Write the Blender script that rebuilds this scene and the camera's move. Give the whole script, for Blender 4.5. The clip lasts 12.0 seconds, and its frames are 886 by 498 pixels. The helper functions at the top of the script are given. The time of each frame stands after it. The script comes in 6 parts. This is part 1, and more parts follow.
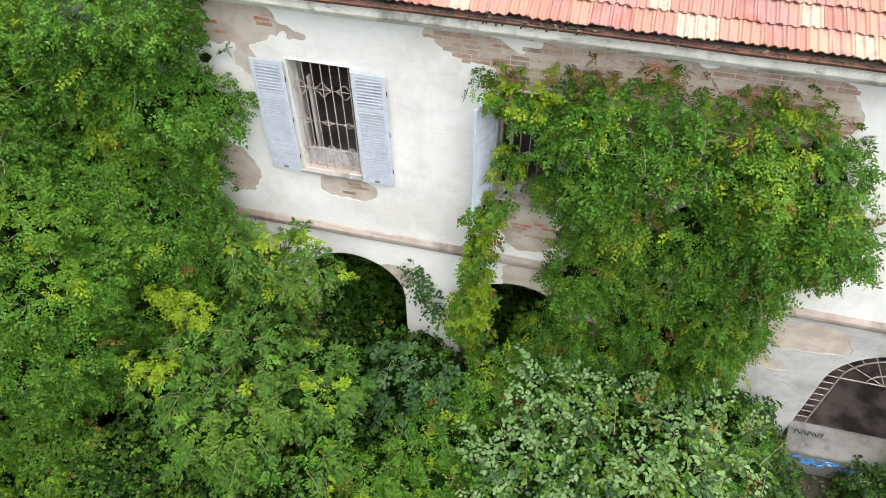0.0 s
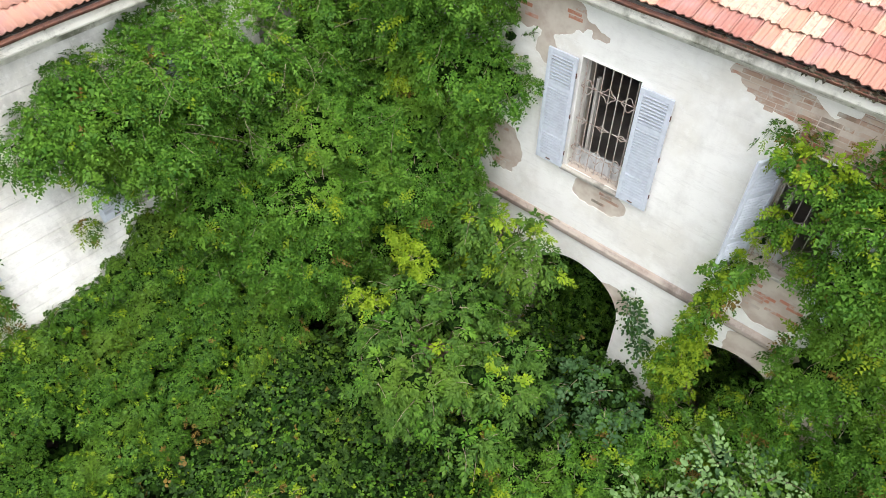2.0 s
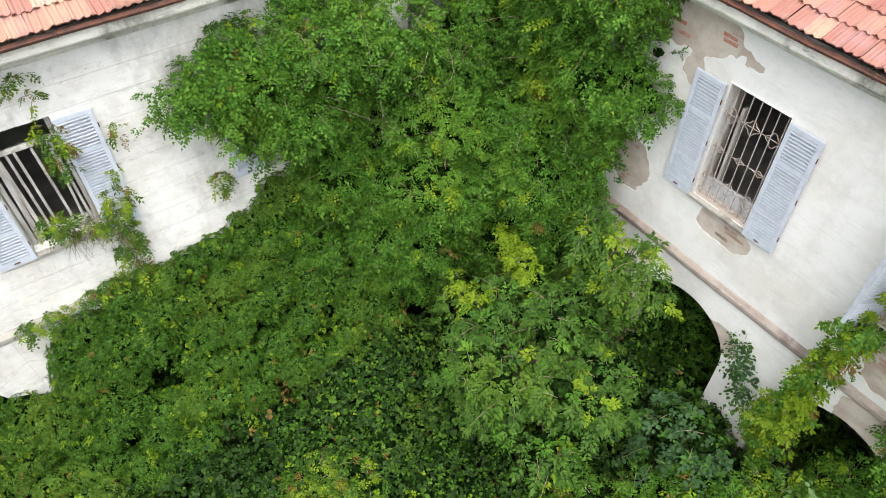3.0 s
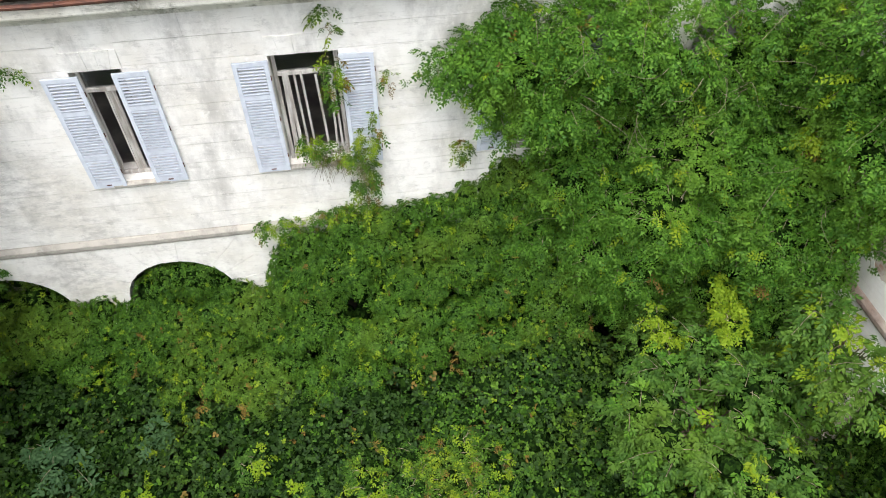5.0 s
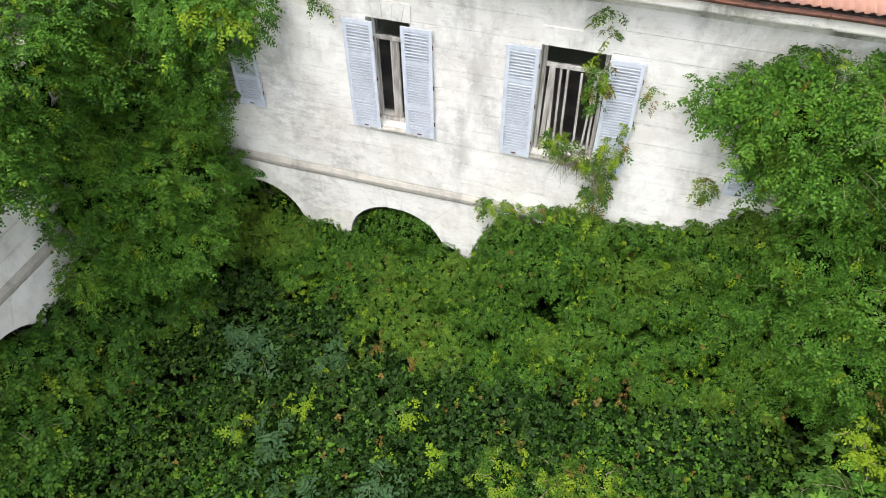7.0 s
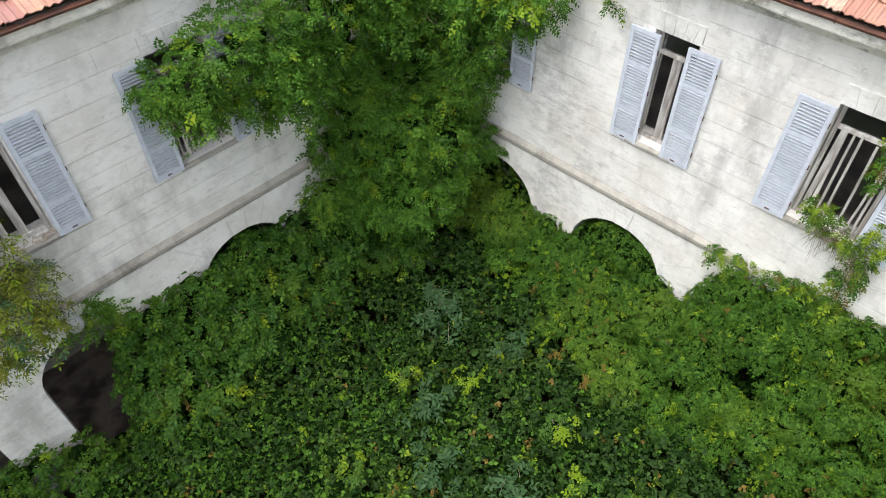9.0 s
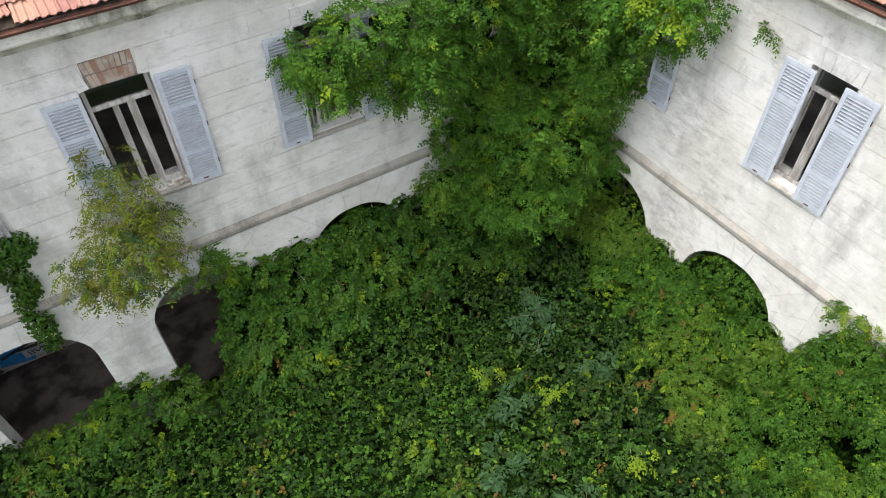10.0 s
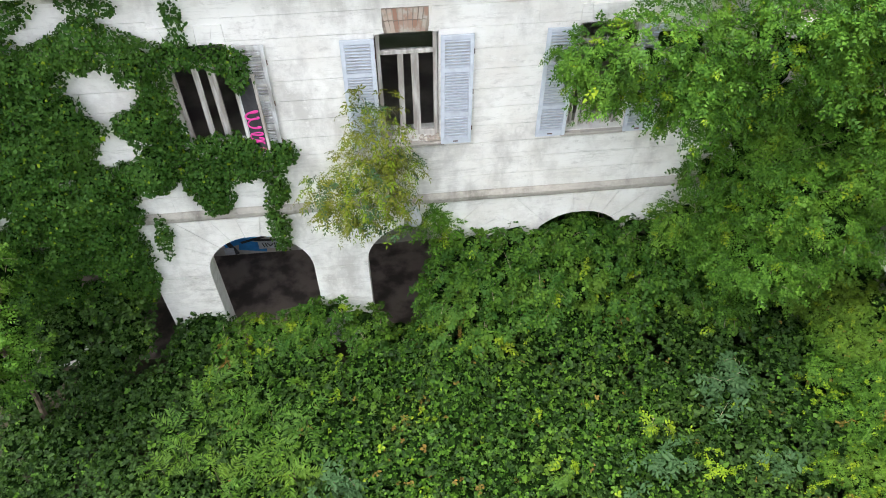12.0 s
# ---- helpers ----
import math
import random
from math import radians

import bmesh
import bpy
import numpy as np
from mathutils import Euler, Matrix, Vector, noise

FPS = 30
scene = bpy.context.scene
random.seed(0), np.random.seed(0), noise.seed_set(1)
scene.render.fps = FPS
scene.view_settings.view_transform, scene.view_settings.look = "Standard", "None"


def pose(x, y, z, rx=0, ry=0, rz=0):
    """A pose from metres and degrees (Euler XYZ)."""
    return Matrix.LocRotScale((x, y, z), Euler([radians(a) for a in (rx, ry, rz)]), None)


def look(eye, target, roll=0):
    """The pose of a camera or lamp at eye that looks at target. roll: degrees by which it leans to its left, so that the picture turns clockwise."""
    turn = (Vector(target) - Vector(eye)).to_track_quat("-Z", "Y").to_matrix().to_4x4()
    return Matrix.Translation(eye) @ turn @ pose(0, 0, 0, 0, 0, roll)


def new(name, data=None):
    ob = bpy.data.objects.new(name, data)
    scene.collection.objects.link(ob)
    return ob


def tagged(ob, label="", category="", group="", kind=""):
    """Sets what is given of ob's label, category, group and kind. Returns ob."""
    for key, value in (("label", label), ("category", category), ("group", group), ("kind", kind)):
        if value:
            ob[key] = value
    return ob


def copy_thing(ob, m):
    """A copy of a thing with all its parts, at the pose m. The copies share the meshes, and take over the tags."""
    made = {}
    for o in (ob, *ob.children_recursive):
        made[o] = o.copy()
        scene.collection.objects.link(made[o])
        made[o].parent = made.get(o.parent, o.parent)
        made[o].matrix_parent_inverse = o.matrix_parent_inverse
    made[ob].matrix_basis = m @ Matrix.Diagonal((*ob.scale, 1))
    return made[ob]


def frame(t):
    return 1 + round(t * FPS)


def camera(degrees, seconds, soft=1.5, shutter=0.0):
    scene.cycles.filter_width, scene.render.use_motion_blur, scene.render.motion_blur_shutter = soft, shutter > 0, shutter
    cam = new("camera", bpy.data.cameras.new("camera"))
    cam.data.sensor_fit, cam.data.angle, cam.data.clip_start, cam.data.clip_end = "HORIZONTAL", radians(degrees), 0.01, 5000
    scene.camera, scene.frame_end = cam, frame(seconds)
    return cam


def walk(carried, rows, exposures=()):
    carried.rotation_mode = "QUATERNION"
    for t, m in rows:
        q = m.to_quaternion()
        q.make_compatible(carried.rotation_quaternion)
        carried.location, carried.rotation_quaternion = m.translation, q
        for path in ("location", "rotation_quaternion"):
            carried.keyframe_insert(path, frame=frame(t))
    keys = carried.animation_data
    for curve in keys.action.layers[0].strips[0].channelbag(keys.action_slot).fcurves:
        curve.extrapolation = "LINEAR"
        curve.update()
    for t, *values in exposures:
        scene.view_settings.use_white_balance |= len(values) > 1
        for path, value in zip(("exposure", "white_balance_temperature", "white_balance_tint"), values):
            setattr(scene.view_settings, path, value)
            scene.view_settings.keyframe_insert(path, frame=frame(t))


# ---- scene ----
cam = camera(64.3, 12.0, soft=0.95)
EYE = 13.3
PATH = [
    (0.0, pose(0, 0, EYE, 41.78, 0.29, 16.66)),
    (0.5, pose(0, 0, EYE, 41.84, 0.32, 23.50)),
    (1.0, pose(0, 0, EYE, 41.88, 0.37, 30.28)),
    (1.5, pose(0, 0, EYE, 41.93, 0.42, 37.12)),
    (2.0, pose(0, 0, EYE, 41.97, 0.44, 43.90)),
    (2.5, pose(0, 0, EYE, 41.99, 0.46, 50.63)),
    (3.0, pose(0, 0, EYE, 41.98, 0.46, 56.98)),
    (5.0, pose(0, 0, EYE, 41.93, 0.50, 81.93)),
    (5.5, pose(0, 0, EYE, 41.94, 0.49, 88.22)),
    (6.0, pose(0, 0, EYE, 41.94, 0.42, 94.50)),
    (6.5, pose(0, 0, EYE, 41.94, 0.37, 100.77)),
    (7.0, pose(0, 0, EYE, 41.94, 0.36, 107.04)),
    (9.0, pose(0, 0, EYE, 41.89, 0.45, 132.52)),
    (9.5, pose(0, 0, EYE, 41.90, 0.41, 138.88)),
    (10.0, pose(0, 0, EYE, 41.88, 0.32, 145.31)),
    (10.5, pose(0, 0, EYE, 41.86, 0.23, 151.73)),
    (11.0, pose(0, 0, EYE, 41.83, 0.18, 158.15)),
    (11.5, pose(0, 0, EYE, 41.78, 0.16, 164.61)),
    (12.0, pose(0, 0, EYE, 41.74, 0.20, 170.95)),
]
# the clip's camera darkens a little in the middle and brightens at the end
walk(cam, PATH, exposures=[(0.0, 1.21), (1.5, 1.25), (3.0, 1.09), (5.5, 1.06), (7.0, 1.07), (9.0, 0.97), (10.5, 1.05), (11.2, 1.27), (12.0, 1.75)])

# ---- light: an overcast day ----
world = bpy.data.worlds.new("overcast_sky")
scene.world = world
world.use_nodes = True
wn, wl = world.node_tree.nodes, world.node_tree.links
sky = wn.new("ShaderNodeTexSky")
sky.sky_type, sky.sun_disc = "NISHITA", False
sky.sun_elevation, sky.sun_rotation = radians(72), radians(100)
sky.air_density, sky.dust_density = 1.0, 4.0
haze = wn.new("ShaderNodeHueSaturation")
haze.inputs["Saturation"].default_value = 0.3
wl.new(sky.outputs[0], haze.inputs["Color"])
wl.new(haze.outputs[0], wn["Background"].inputs["Color"])
wn["Background"].inputs["Strength"].default_value = 0.2
sun = new("sun", bpy.data.lights.new("sun", "SUN"))
sun.data.energy, sun.data.angle, sun.data.color = 1.4, radians(70), (1.0, 0.97, 0.92)
sun.matrix_world = look((3.5, -6.0, 18), (0, 0, 0))


# ---- materials ----
class Nodes:
    """A small node builder for one material."""

    def __init__(self, name, rough=0.8, metal=0.0):
        self.mat = bpy.data.materials.new(name)
        self.mat.use_nodes = True
        self.t = self.mat.node_tree
        self.bsdf = self.t.nodes["Principled BSDF"]
        self.bsdf.inputs["Roughness"].default_value = rough
        self.bsdf.inputs["Metallic"].default_value = metal
        self.bsdf.inputs["Specular IOR Level"].default_value = 0.3
        self.place = self.t.nodes.new("ShaderNodeNewGeometry").outputs["Position"]

    def link(self, a, b):
        self.t.links.new(a, b)

    def noise(self, scale, detail=4.0, stretch=(1, 1, 1), rough=0.55, shift=0.0):
        m = self.t.nodes.new("ShaderNodeMapping")
        m.inputs["Scale"].default_value = stretch
        m.inputs["Location"].default_value = (shift, shift * 0.7, shift * 1.3)
        n = self.t.nodes.new("ShaderNodeTexNoise")
        n.inputs["Scale"].default_value, n.inputs["Detail"].default_value = scale, detail
        n.inputs["Roughness"].default_value = rough
        self.link(self.place, m.inputs["Vector"])
        self.link(m.outputs[0], n.inputs["Vector"])
        return n.outputs["Fac"]

    def step(self, value, low, high, a=0.0, b=1.0):
        r = self.t.nodes.new("ShaderNodeMapRange")
        r.interpolation_type = "SMOOTHSTEP"
        for key, v in zip(("From Min", "From Max", "To Min", "To Max"), (low, high, a, b)):
            r.inputs[key].default_value = v
        self.link(value, r.inputs["Value"])
        return r.outputs[0]

    def mul(self, a, b):
        m = self.t.nodes.new("ShaderNodeMath")
        m.operation = "MULTIPLY"
        self.link(a, m.inputs[0])
        if isinstance(b, float):
            m.inputs[1].default_value = b
        else:
            self.link(b, m.inputs[1])
        return m.outputs[0]

    def mix(self, fac, a, b):
        m = self.t.nodes.new("ShaderNodeMix")
        m.data_type = "RGBA"
        for sock, v in ((m.inputs["Factor"], fac), (m.inputs[6], a), (m.inputs[7], b)):
            if isinstance(v, tuple):
                sock.default_value = (*v, 1.0)
            elif isinstance(v, float):
                sock.default_value = v
            else:
                self.link(v, sock)
        return m.outputs[2]

    def colour(self, c):
        if isinstance(c, tuple):
            self.bsdf.inputs["Base Color"].default_value = (*c, 1.0)
        else:
            self.link(c, self.bsdf.inputs["Base Color"])
        return self

    def bump(self, height, strength=0.3, distance=0.01):
        b = self.t.nodes.new("ShaderNodeBump")
        b.inputs["Strength"].default_value, b.inputs["Distance"].default_value = strength, distance
        self.link(height, b.inputs["Height"])
        self.link(b.outputs[0], self.bsdf.inputs["Normal"])
        return self

    def island(self):
        return self.t.nodes["Geometry"].outputs["Random Per Island"]

    def each(self):
        return self.t.nodes.new("ShaderNodeObjectInfo").outputs["Random"]


def plaster(name, clean, warm, grey, amount, stains=()):
    """Old lime plaster: warm cloudy washes, grey weather stains that run down, fine grit."""
    n = Nodes(name, 0.9)
    c = n.mix(n.step(n.noise(0.9, 5), 0.42, 0.68), clean, warm)
    c = n.mix(n.mul(n.step(n.noise(1.1, 7, (1, 1, 0.45), 0.65, 3.1), 0.48, 0.68), amount), c, grey)
    c = n.mix(n.mul(n.step(n.noise(4.0, 8, (1, 1, 1.6), 0.7, 7.7), 0.55, 0.72), amount * 0.8), c, grey)
    c = n.mix(n.mul(n.step(n.noise(16, 6, (1, 1, 1), 0.7, 1.3), 0.6, 0.78), 0.35), c, tuple(v * 0.72 for v in warm))
    c = n.mix(n.mul(n.step(n.noise(2.6, 9, (1, 1, 1.3), 0.72, 11.0), 0.46, 0.62), amount * 0.45), c, tuple(v * 0.7 for v in warm))
    c = n.mix(n.mul(n.step(n.noise(5.0, 9, (1, 1, 1), 0.75, 15.0), 0.52, 0.66), 0.6), c, clean)
    c = n.mix(n.mul(n.step(n.noise(2.2, 9, (1, 1, 9), 0.78, 31.0), 0.54, 0.64), 0.10 + amount * 0.28), c, tuple((u + v) / 2.6 for u, v in zip(warm, grey)))
    c = n.mix(n.mul(n.step(n.noise(1.3, 9, (1.6, 1.6, 7), 0.8, 41.0), 0.57, 0.66), 0.15 + amount * 0.35), c, clean)
    for x, y, z, reach in stains:
        far = n.t.nodes.new("ShaderNodeVectorMath")
        far.operation = "DISTANCE"
        n.link(n.place, far.inputs[0])
        far.inputs[1].default_value = (x, y, z)
        near = n.step(far.outputs["Value"], reach * 0.25, reach, 1.0, 0.0)
        c = n.mix(n.mul(n.mul(near, n.step(n.noise(2.4, 9, (1.4, 1.4, 3.2), 0.75, 51.0), 0.40, 0.68)), 0.55), c, tuple(v * 0.85 for v in grey))
    c = n.mix(n.mul(n.step(n.noise(1.0, 8, (1, 1, 5.5), 0.78, 61.0), 0.56, 0.66), amount * 0.5), c, grey)
    n.colour(c)
    return n.bump(n.noise(18, 9, (1, 1, 2.5), 0.75), 0.65, 0.014).mat


M = {}
M["plaster_white"] = plaster("plaster_white", (0.87, 0.86, 0.83), (0.78, 0.755, 0.70), (0.52, 0.50, 0.47), 0.30)
M["plaster_stained"] = plaster("plaster_stained", (0.85, 0.835, 0.80), (0.73, 0.705, 0.65), (0.34, 0.33, 0.31), 0.62, [(-9, -5.5, 5.5, 1.3), (-9, -5.4, 3.6, 1.0), (-9, -6.2, 6.6, 0.9), (-9, -4.6, 4.6, 0.7), (-9, -5.6, 8.5, 1.3)])
M["plaster_dull"] = plaster("plaster_dull", (0.86, 0.85, 0.82), (0.77, 0.745, 0.70), (0.45, 0.435, 0.41), 0.7, [(-0.9, -9.2, 5.3, 1.0), (-0.3, -9.2, 4.9, 0.8), (3.4, -9.4, 2.2, 0.9), (-1.5, -9.2, 6.2, 0.8)])
M["grey_coat"] = plaster("grey_lower_plaster", (0.55, 0.54, 0.525), (0.46, 0.445, 0.425), (0.28, 0.27, 0.26), 0.7)
M["cornice"] = plaster("mossy_cornice", (0.80, 0.78, 0.71), (0.66, 0.63, 0.55), (0.14, 0.14, 0.10), 1.0)
M["string_north"] = plaster("rusty_string", (0.48, 0.41, 0.36), (0.36, 0.27, 0.23), (0.15, 0.12, 0.11), 0.85)
M["string"] = plaster("weathered_string", (0.50, 0.47, 0.42), (0.40, 0.37, 0.33), (0.16, 0.15, 0.13), 0.85)


def simple(name, a, b, scale, rough=0.8, bump=0.3, metal=0.0, stretch=(1, 1, 1), low=0.35, high=0.65, each=0.0):
    n = Nodes(name, rough, metal)
    c = n.mix(n.step(n.noise(scale, 6, stretch), low, high), a, b)
    if each:
        c = n.mix(n.mul(n.each(), each), c, tuple(v * 0.45 for v in b))
    n.colour(c)
    return n.bump(n.noise(scale * 6, 6, stretch), bump, 0.006).mat


M["undercoat"] = simple("lime_undercoat", (0.58, 0.52, 0.45), (0.46, 0.38, 0.32), 3.5, 0.95, 0.8)
# litter and gutter dirt; darkened in place of shade at the walled arch
M["clod"] = simple("earthy_shade_rubble", (0.15, 0.115, 0.085), (0.06, 0.05, 0.038), 10, 0.95, 0.8)
M["mortar"] = simple("mortar", (0.36, 0.31, 0.26), (0.22, 0.18, 0.15), 7, 0.95, 0.8)
# plaster set dark, so the rooms' shade is partly in its colour
M["room"] = simple("shaded_room_plaster", (0.17, 0.15, 0.13), (0.11, 0.095, 0.08), 1.2, 0.95, 0.3)
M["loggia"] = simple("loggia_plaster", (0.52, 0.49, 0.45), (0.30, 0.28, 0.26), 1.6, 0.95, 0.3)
# brown stain patches on a floor colour lowered to deepen the arcade's shade
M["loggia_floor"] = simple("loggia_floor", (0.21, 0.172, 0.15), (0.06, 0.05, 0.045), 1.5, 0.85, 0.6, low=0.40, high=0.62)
# soil colour also lowered for the shade by the walled arch
M["soil"] = simple("leaf_soil", (0.045, 0.038, 0.022), (0.018, 0.022, 0.010), 5, 0.95, 0.8)
M["paint_blue"] = simple("shutter_paint", (0.57, 0.61, 0.68), (0.50, 0.535, 0.605), 9, 0.55, 0.15, low=0.4, high=0.7)
M["paint_grey"] = simple("weathered_paint", (0.56, 0.57, 0.58), (0.30, 0.29, 0.28), 8, 0.8, 0.4, stretch=(1, 1, 0.3))
M["wood_old"] = simple("old_window_wood", (0.60, 0.58, 0.55), (0.33, 0.30, 0.27), 14, 0.8, 0.5, stretch=(1, 1, 0.12))
M["iron"] = simple("grille_iron", (0.50, 0.46, 0.43), (0.30, 0.22, 0.18), 18, 0.7, 0.3)
M["iron_pale"] = simple("pale_rusty_iron", (0.42, 0.38, 0.34), (0.26, 0.20, 0.16), 15, 0.7, 0.3)
M["rust"] = simple("rusty_gutter", (0.13, 0.055, 0.035), (0.07, 0.035, 0.028), 6, 0.75, 0.4)
M["bark"] = simple("bark", (0.13, 0.10, 0.07), (0.06, 0.045, 0.03), 16, 0.95, 0.9, stretch=(1, 1, 0.3))
M["twig"] = simple("dry_twig", (0.28, 0.24, 0.17), (0.17, 0.14, 0.09), 20, 0.9, 0.4)
# grey parapet plaster, darkened further for the shade foliage throws on it
M["shade_grey"] = plaster("shade_grey_plaster", (0.18, 0.175, 0.165), (0.13, 0.125, 0.11), (0.06, 0.06, 0.05), 0.85)
M["roof_bed"] = simple("dark_roof_bed", (0.10, 0.075, 0.055), (0.05, 0.04, 0.03), 9, 0.95, 0.6)
M["rubble"] = simple("sill_rubble", (0.62, 0.58, 0.52), (0.36, 0.30, 0.25), 12, 0.95, 0.8, each=0.4)
M["lamp_glass"] = simple("opal_glass", (0.46, 0.47, 0.48), (0.38, 0.39, 0.40), 5, 0.25, 0.05)
M["blue_spray"] = simple("blue_spray_paint", (0.05, 0.32, 0.75), (0.03, 0.20, 0.52), 3, 0.6, 0.1)
M["black_spray"] = simple("black_spray_paint", (0.03, 0.03, 0.035), (0.05, 0.05, 0.055), 6, 0.6, 0.1)
M["pale_spray"] = simple("pale_spray_paint", (0.62, 0.66, 0.70), (0.45, 0.48, 0.52), 6, 0.6, 0.1)
M["pink_spray"] = simple("pink_spray_paint", (0.70, 0.06, 0.33), (0.55, 0.05, 0.26), 6, 0.6, 0.1)

n = Nodes("old_brick", 0.92)
c = n.mix(n.each(), (0.36, 0.21, 0.15), (0.52, 0.43, 0.36))
c = n.mix(n.step(n.noise(1.5, 3), 0.50, 0.60), c, (0.46, 0.20, 0.13))
c = n.mix(n.step(n.noise(5, 8, (1, 1, 1), 0.7), 0.47, 0.62), c, (0.48, 0.43, 0.37))
c = n.mix(n.mul(n.step(n.noise(1.1, 7, (1, 1, 1), 0.65, 21.0), 0.55, 0.68), 0.75), c, (0.13, 0.115, 0.09))
M["brick"] = n.colour(c).bump(n.noise(60, 6), 0.6, 0.006).mat

n = Nodes("roof_tile", 0.85)
c = n.mix(n.each(), (0.25, 0.105, 0.085), (0.40, 0.235, 0.165))
c = n.mix(n.step(n.noise(2.2, 4), 0.45, 0.7), c, (0.29, 0.155, 0.14))
c = n.mix(n.mul(n.step(n.noise(12, 7), 0.55, 0.72), 0.7), c, (0.24, 0.16, 0.13))
M["tile"] = n.colour(c).bump(n.noise(50, 6), 0.4, 0.005).mat
n = Nodes("roof_tile_bleached", 0.85)
M["tile_pale"] = n.colour(n.mix(n.step(n.noise(14, 6), 0.45, 0.7), (0.40, 0.29, 0.22), (0.29, 0.19, 0.155))).bump(n.noise(50, 6), 0.4, 0.005).mat

n = Nodes("window_glass", 0.08)
n.bsdf.inputs["Transmission Weight"].default_value = 1.0
n.colour((0.7, 0.75, 0.75))
M["glass"] = n.mat


def leaf(name, a, b, new_growth, patch=0.4, gloss=0.5, through_light=0.26):
    """Leaf tissue: each leaf its own tone between a and b, patches of fresher growth, light shining through."""
    n = Nodes(name, gloss)
    n.bsdf.inputs["Specular IOR Level"].default_value = 0.12
    c = n.mix(n.island(), a, b)
    c = n.mix(n.mul(n.step(n.noise(0.8, 3, (1, 1, 1), 0.5, 5.0), 0.48, 0.75), patch), c, new_growth)
    n.colour(c)
    glow = n.t.nodes.new("ShaderNodeBsdfTranslucent")
    warm = n.mix(0.5, c, new_growth)
    n.link(warm, glow.inputs["Color"])
    both = n.t.nodes.new("ShaderNodeMixShader")
    both.inputs[0].default_value = through_light
    n.link(n.bsdf.outputs[0], both.inputs[1])
    n.link(glow.outputs[0], both.inputs[2])
    n.link(both.outputs[0], n.t.nodes["Material Output"].inputs["Surface"])
    return n.mat


M["leaf_wisteria"] = leaf("leaf_wisteria", (0.022, 0.078, 0.007), (0.092, 0.200, 0.021), (0.155, 0.270, 0.026))
M["leaf_fresh"] = leaf("leaf_fresh", (0.112, 0.202, 0.011), (0.184, 0.264, 0.013), (0.24, 0.29, 0.018))
M["leaf_rusty"] = leaf("leaf_rusty", (0.12, 0.080, 0.020), (0.19, 0.125, 0.028), (0.19, 0.165, 0.028))
M["leaf_bank"] = leaf("leaf_bank", (0.011, 0.047, 0.005), (0.078, 0.168, 0.016), (0.130, 0.200, 0.021), 0.5)
M["leaf_bramble"] = leaf("leaf_bramble", (0.010, 0.029, 0.006), (0.036, 0.078, 0.014), (0.056, 0.105, 0.016), 0.35, 0.5)
M["leaf_maple"] = leaf("leaf_maple", (0.026, 0.074, 0.010), (0.070, 0.142, 0.020), (0.130, 0.200, 0.020))
M["leaf_pale"] = leaf("leaf_pale", (0.094, 0.179, 0.061), (0.172, 0.274, 0.105), (0.208, 0.313, 0.099), 0.4, 0.55)
M["leaf_ivy"] = leaf("leaf_ivy", (0.022, 0.075, 0.011), (0.058, 0.132, 0.018), (0.088, 0.165, 0.022), 0.4, 0.45)
M["leaf_elder"] = leaf("leaf_elder", (0.030, 0.073, 0.026), (0.051, 0.103, 0.039), (0.066, 0.121, 0.041), 0.3, 0.5)
M["leaf_shrub"] = leaf("leaf_shrub", (0.10, 0.145, 0.018), (0.19, 0.205, 0.022), (0.27, 0.25, 0.025))
# filler inside leaf masses: deep shade put into a near-black green
n = Nodes("painted_leaf_shade", 1.0)
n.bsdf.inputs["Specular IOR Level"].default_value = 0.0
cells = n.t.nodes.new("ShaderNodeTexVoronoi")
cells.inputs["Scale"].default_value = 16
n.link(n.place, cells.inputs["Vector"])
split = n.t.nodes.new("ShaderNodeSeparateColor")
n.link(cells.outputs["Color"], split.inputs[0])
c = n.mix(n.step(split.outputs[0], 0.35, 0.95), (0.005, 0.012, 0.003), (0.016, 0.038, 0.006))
M["leaf_shade"] = n.colour(c).bump(cells.outputs["Distance"], 1.0, 0.04).mat


# ---- building blocks ----
def link_mesh(name, bm, mat, parent=None, m=None):
    me = bpy.data.meshes.new(name)
    bm.to_mesh(me)
    bm.free()
    for one in mat if isinstance(mat, (list, tuple)) else [mat]:
        me.materials.append(one)
    ob = new(name, me)
    ob.parent = parent
    if m is not None:
        ob.matrix_basis = m
    return ob


def part(name, bm, mat, parent, label="", m=None):
    ob = link_mesh(name, bm, mat, parent, m)
    return tagged(ob, label) if label else ob


def share(name, me, parent, m):
    """An object of its own on a mesh that alike pieces share."""
    ob = new(name, me)
    ob.parent = parent
    ob.matrix_basis = m
    return ob


def box(bm, x0, x1, y0, y1, z0, z1, bevel=0.0):
    made = bmesh.ops.create_cube(bm, size=1.0, matrix=Matrix.LocRotScale(
        ((x0 + x1) / 2, (y0 + y1) / 2, (z0 + z1) / 2), None, (abs(x1 - x0), abs(y1 - y0), abs(z1 - z0))))
    if bevel:
        edges = list({e for v in made["verts"] for e in v.link_edges})
        bmesh.ops.bevel(bm, geom=edges, offset=bevel, segments=1, affect="EDGES")
    return bm


def boxed(*a, **k):
    return box(bmesh.new(), *a, **k)


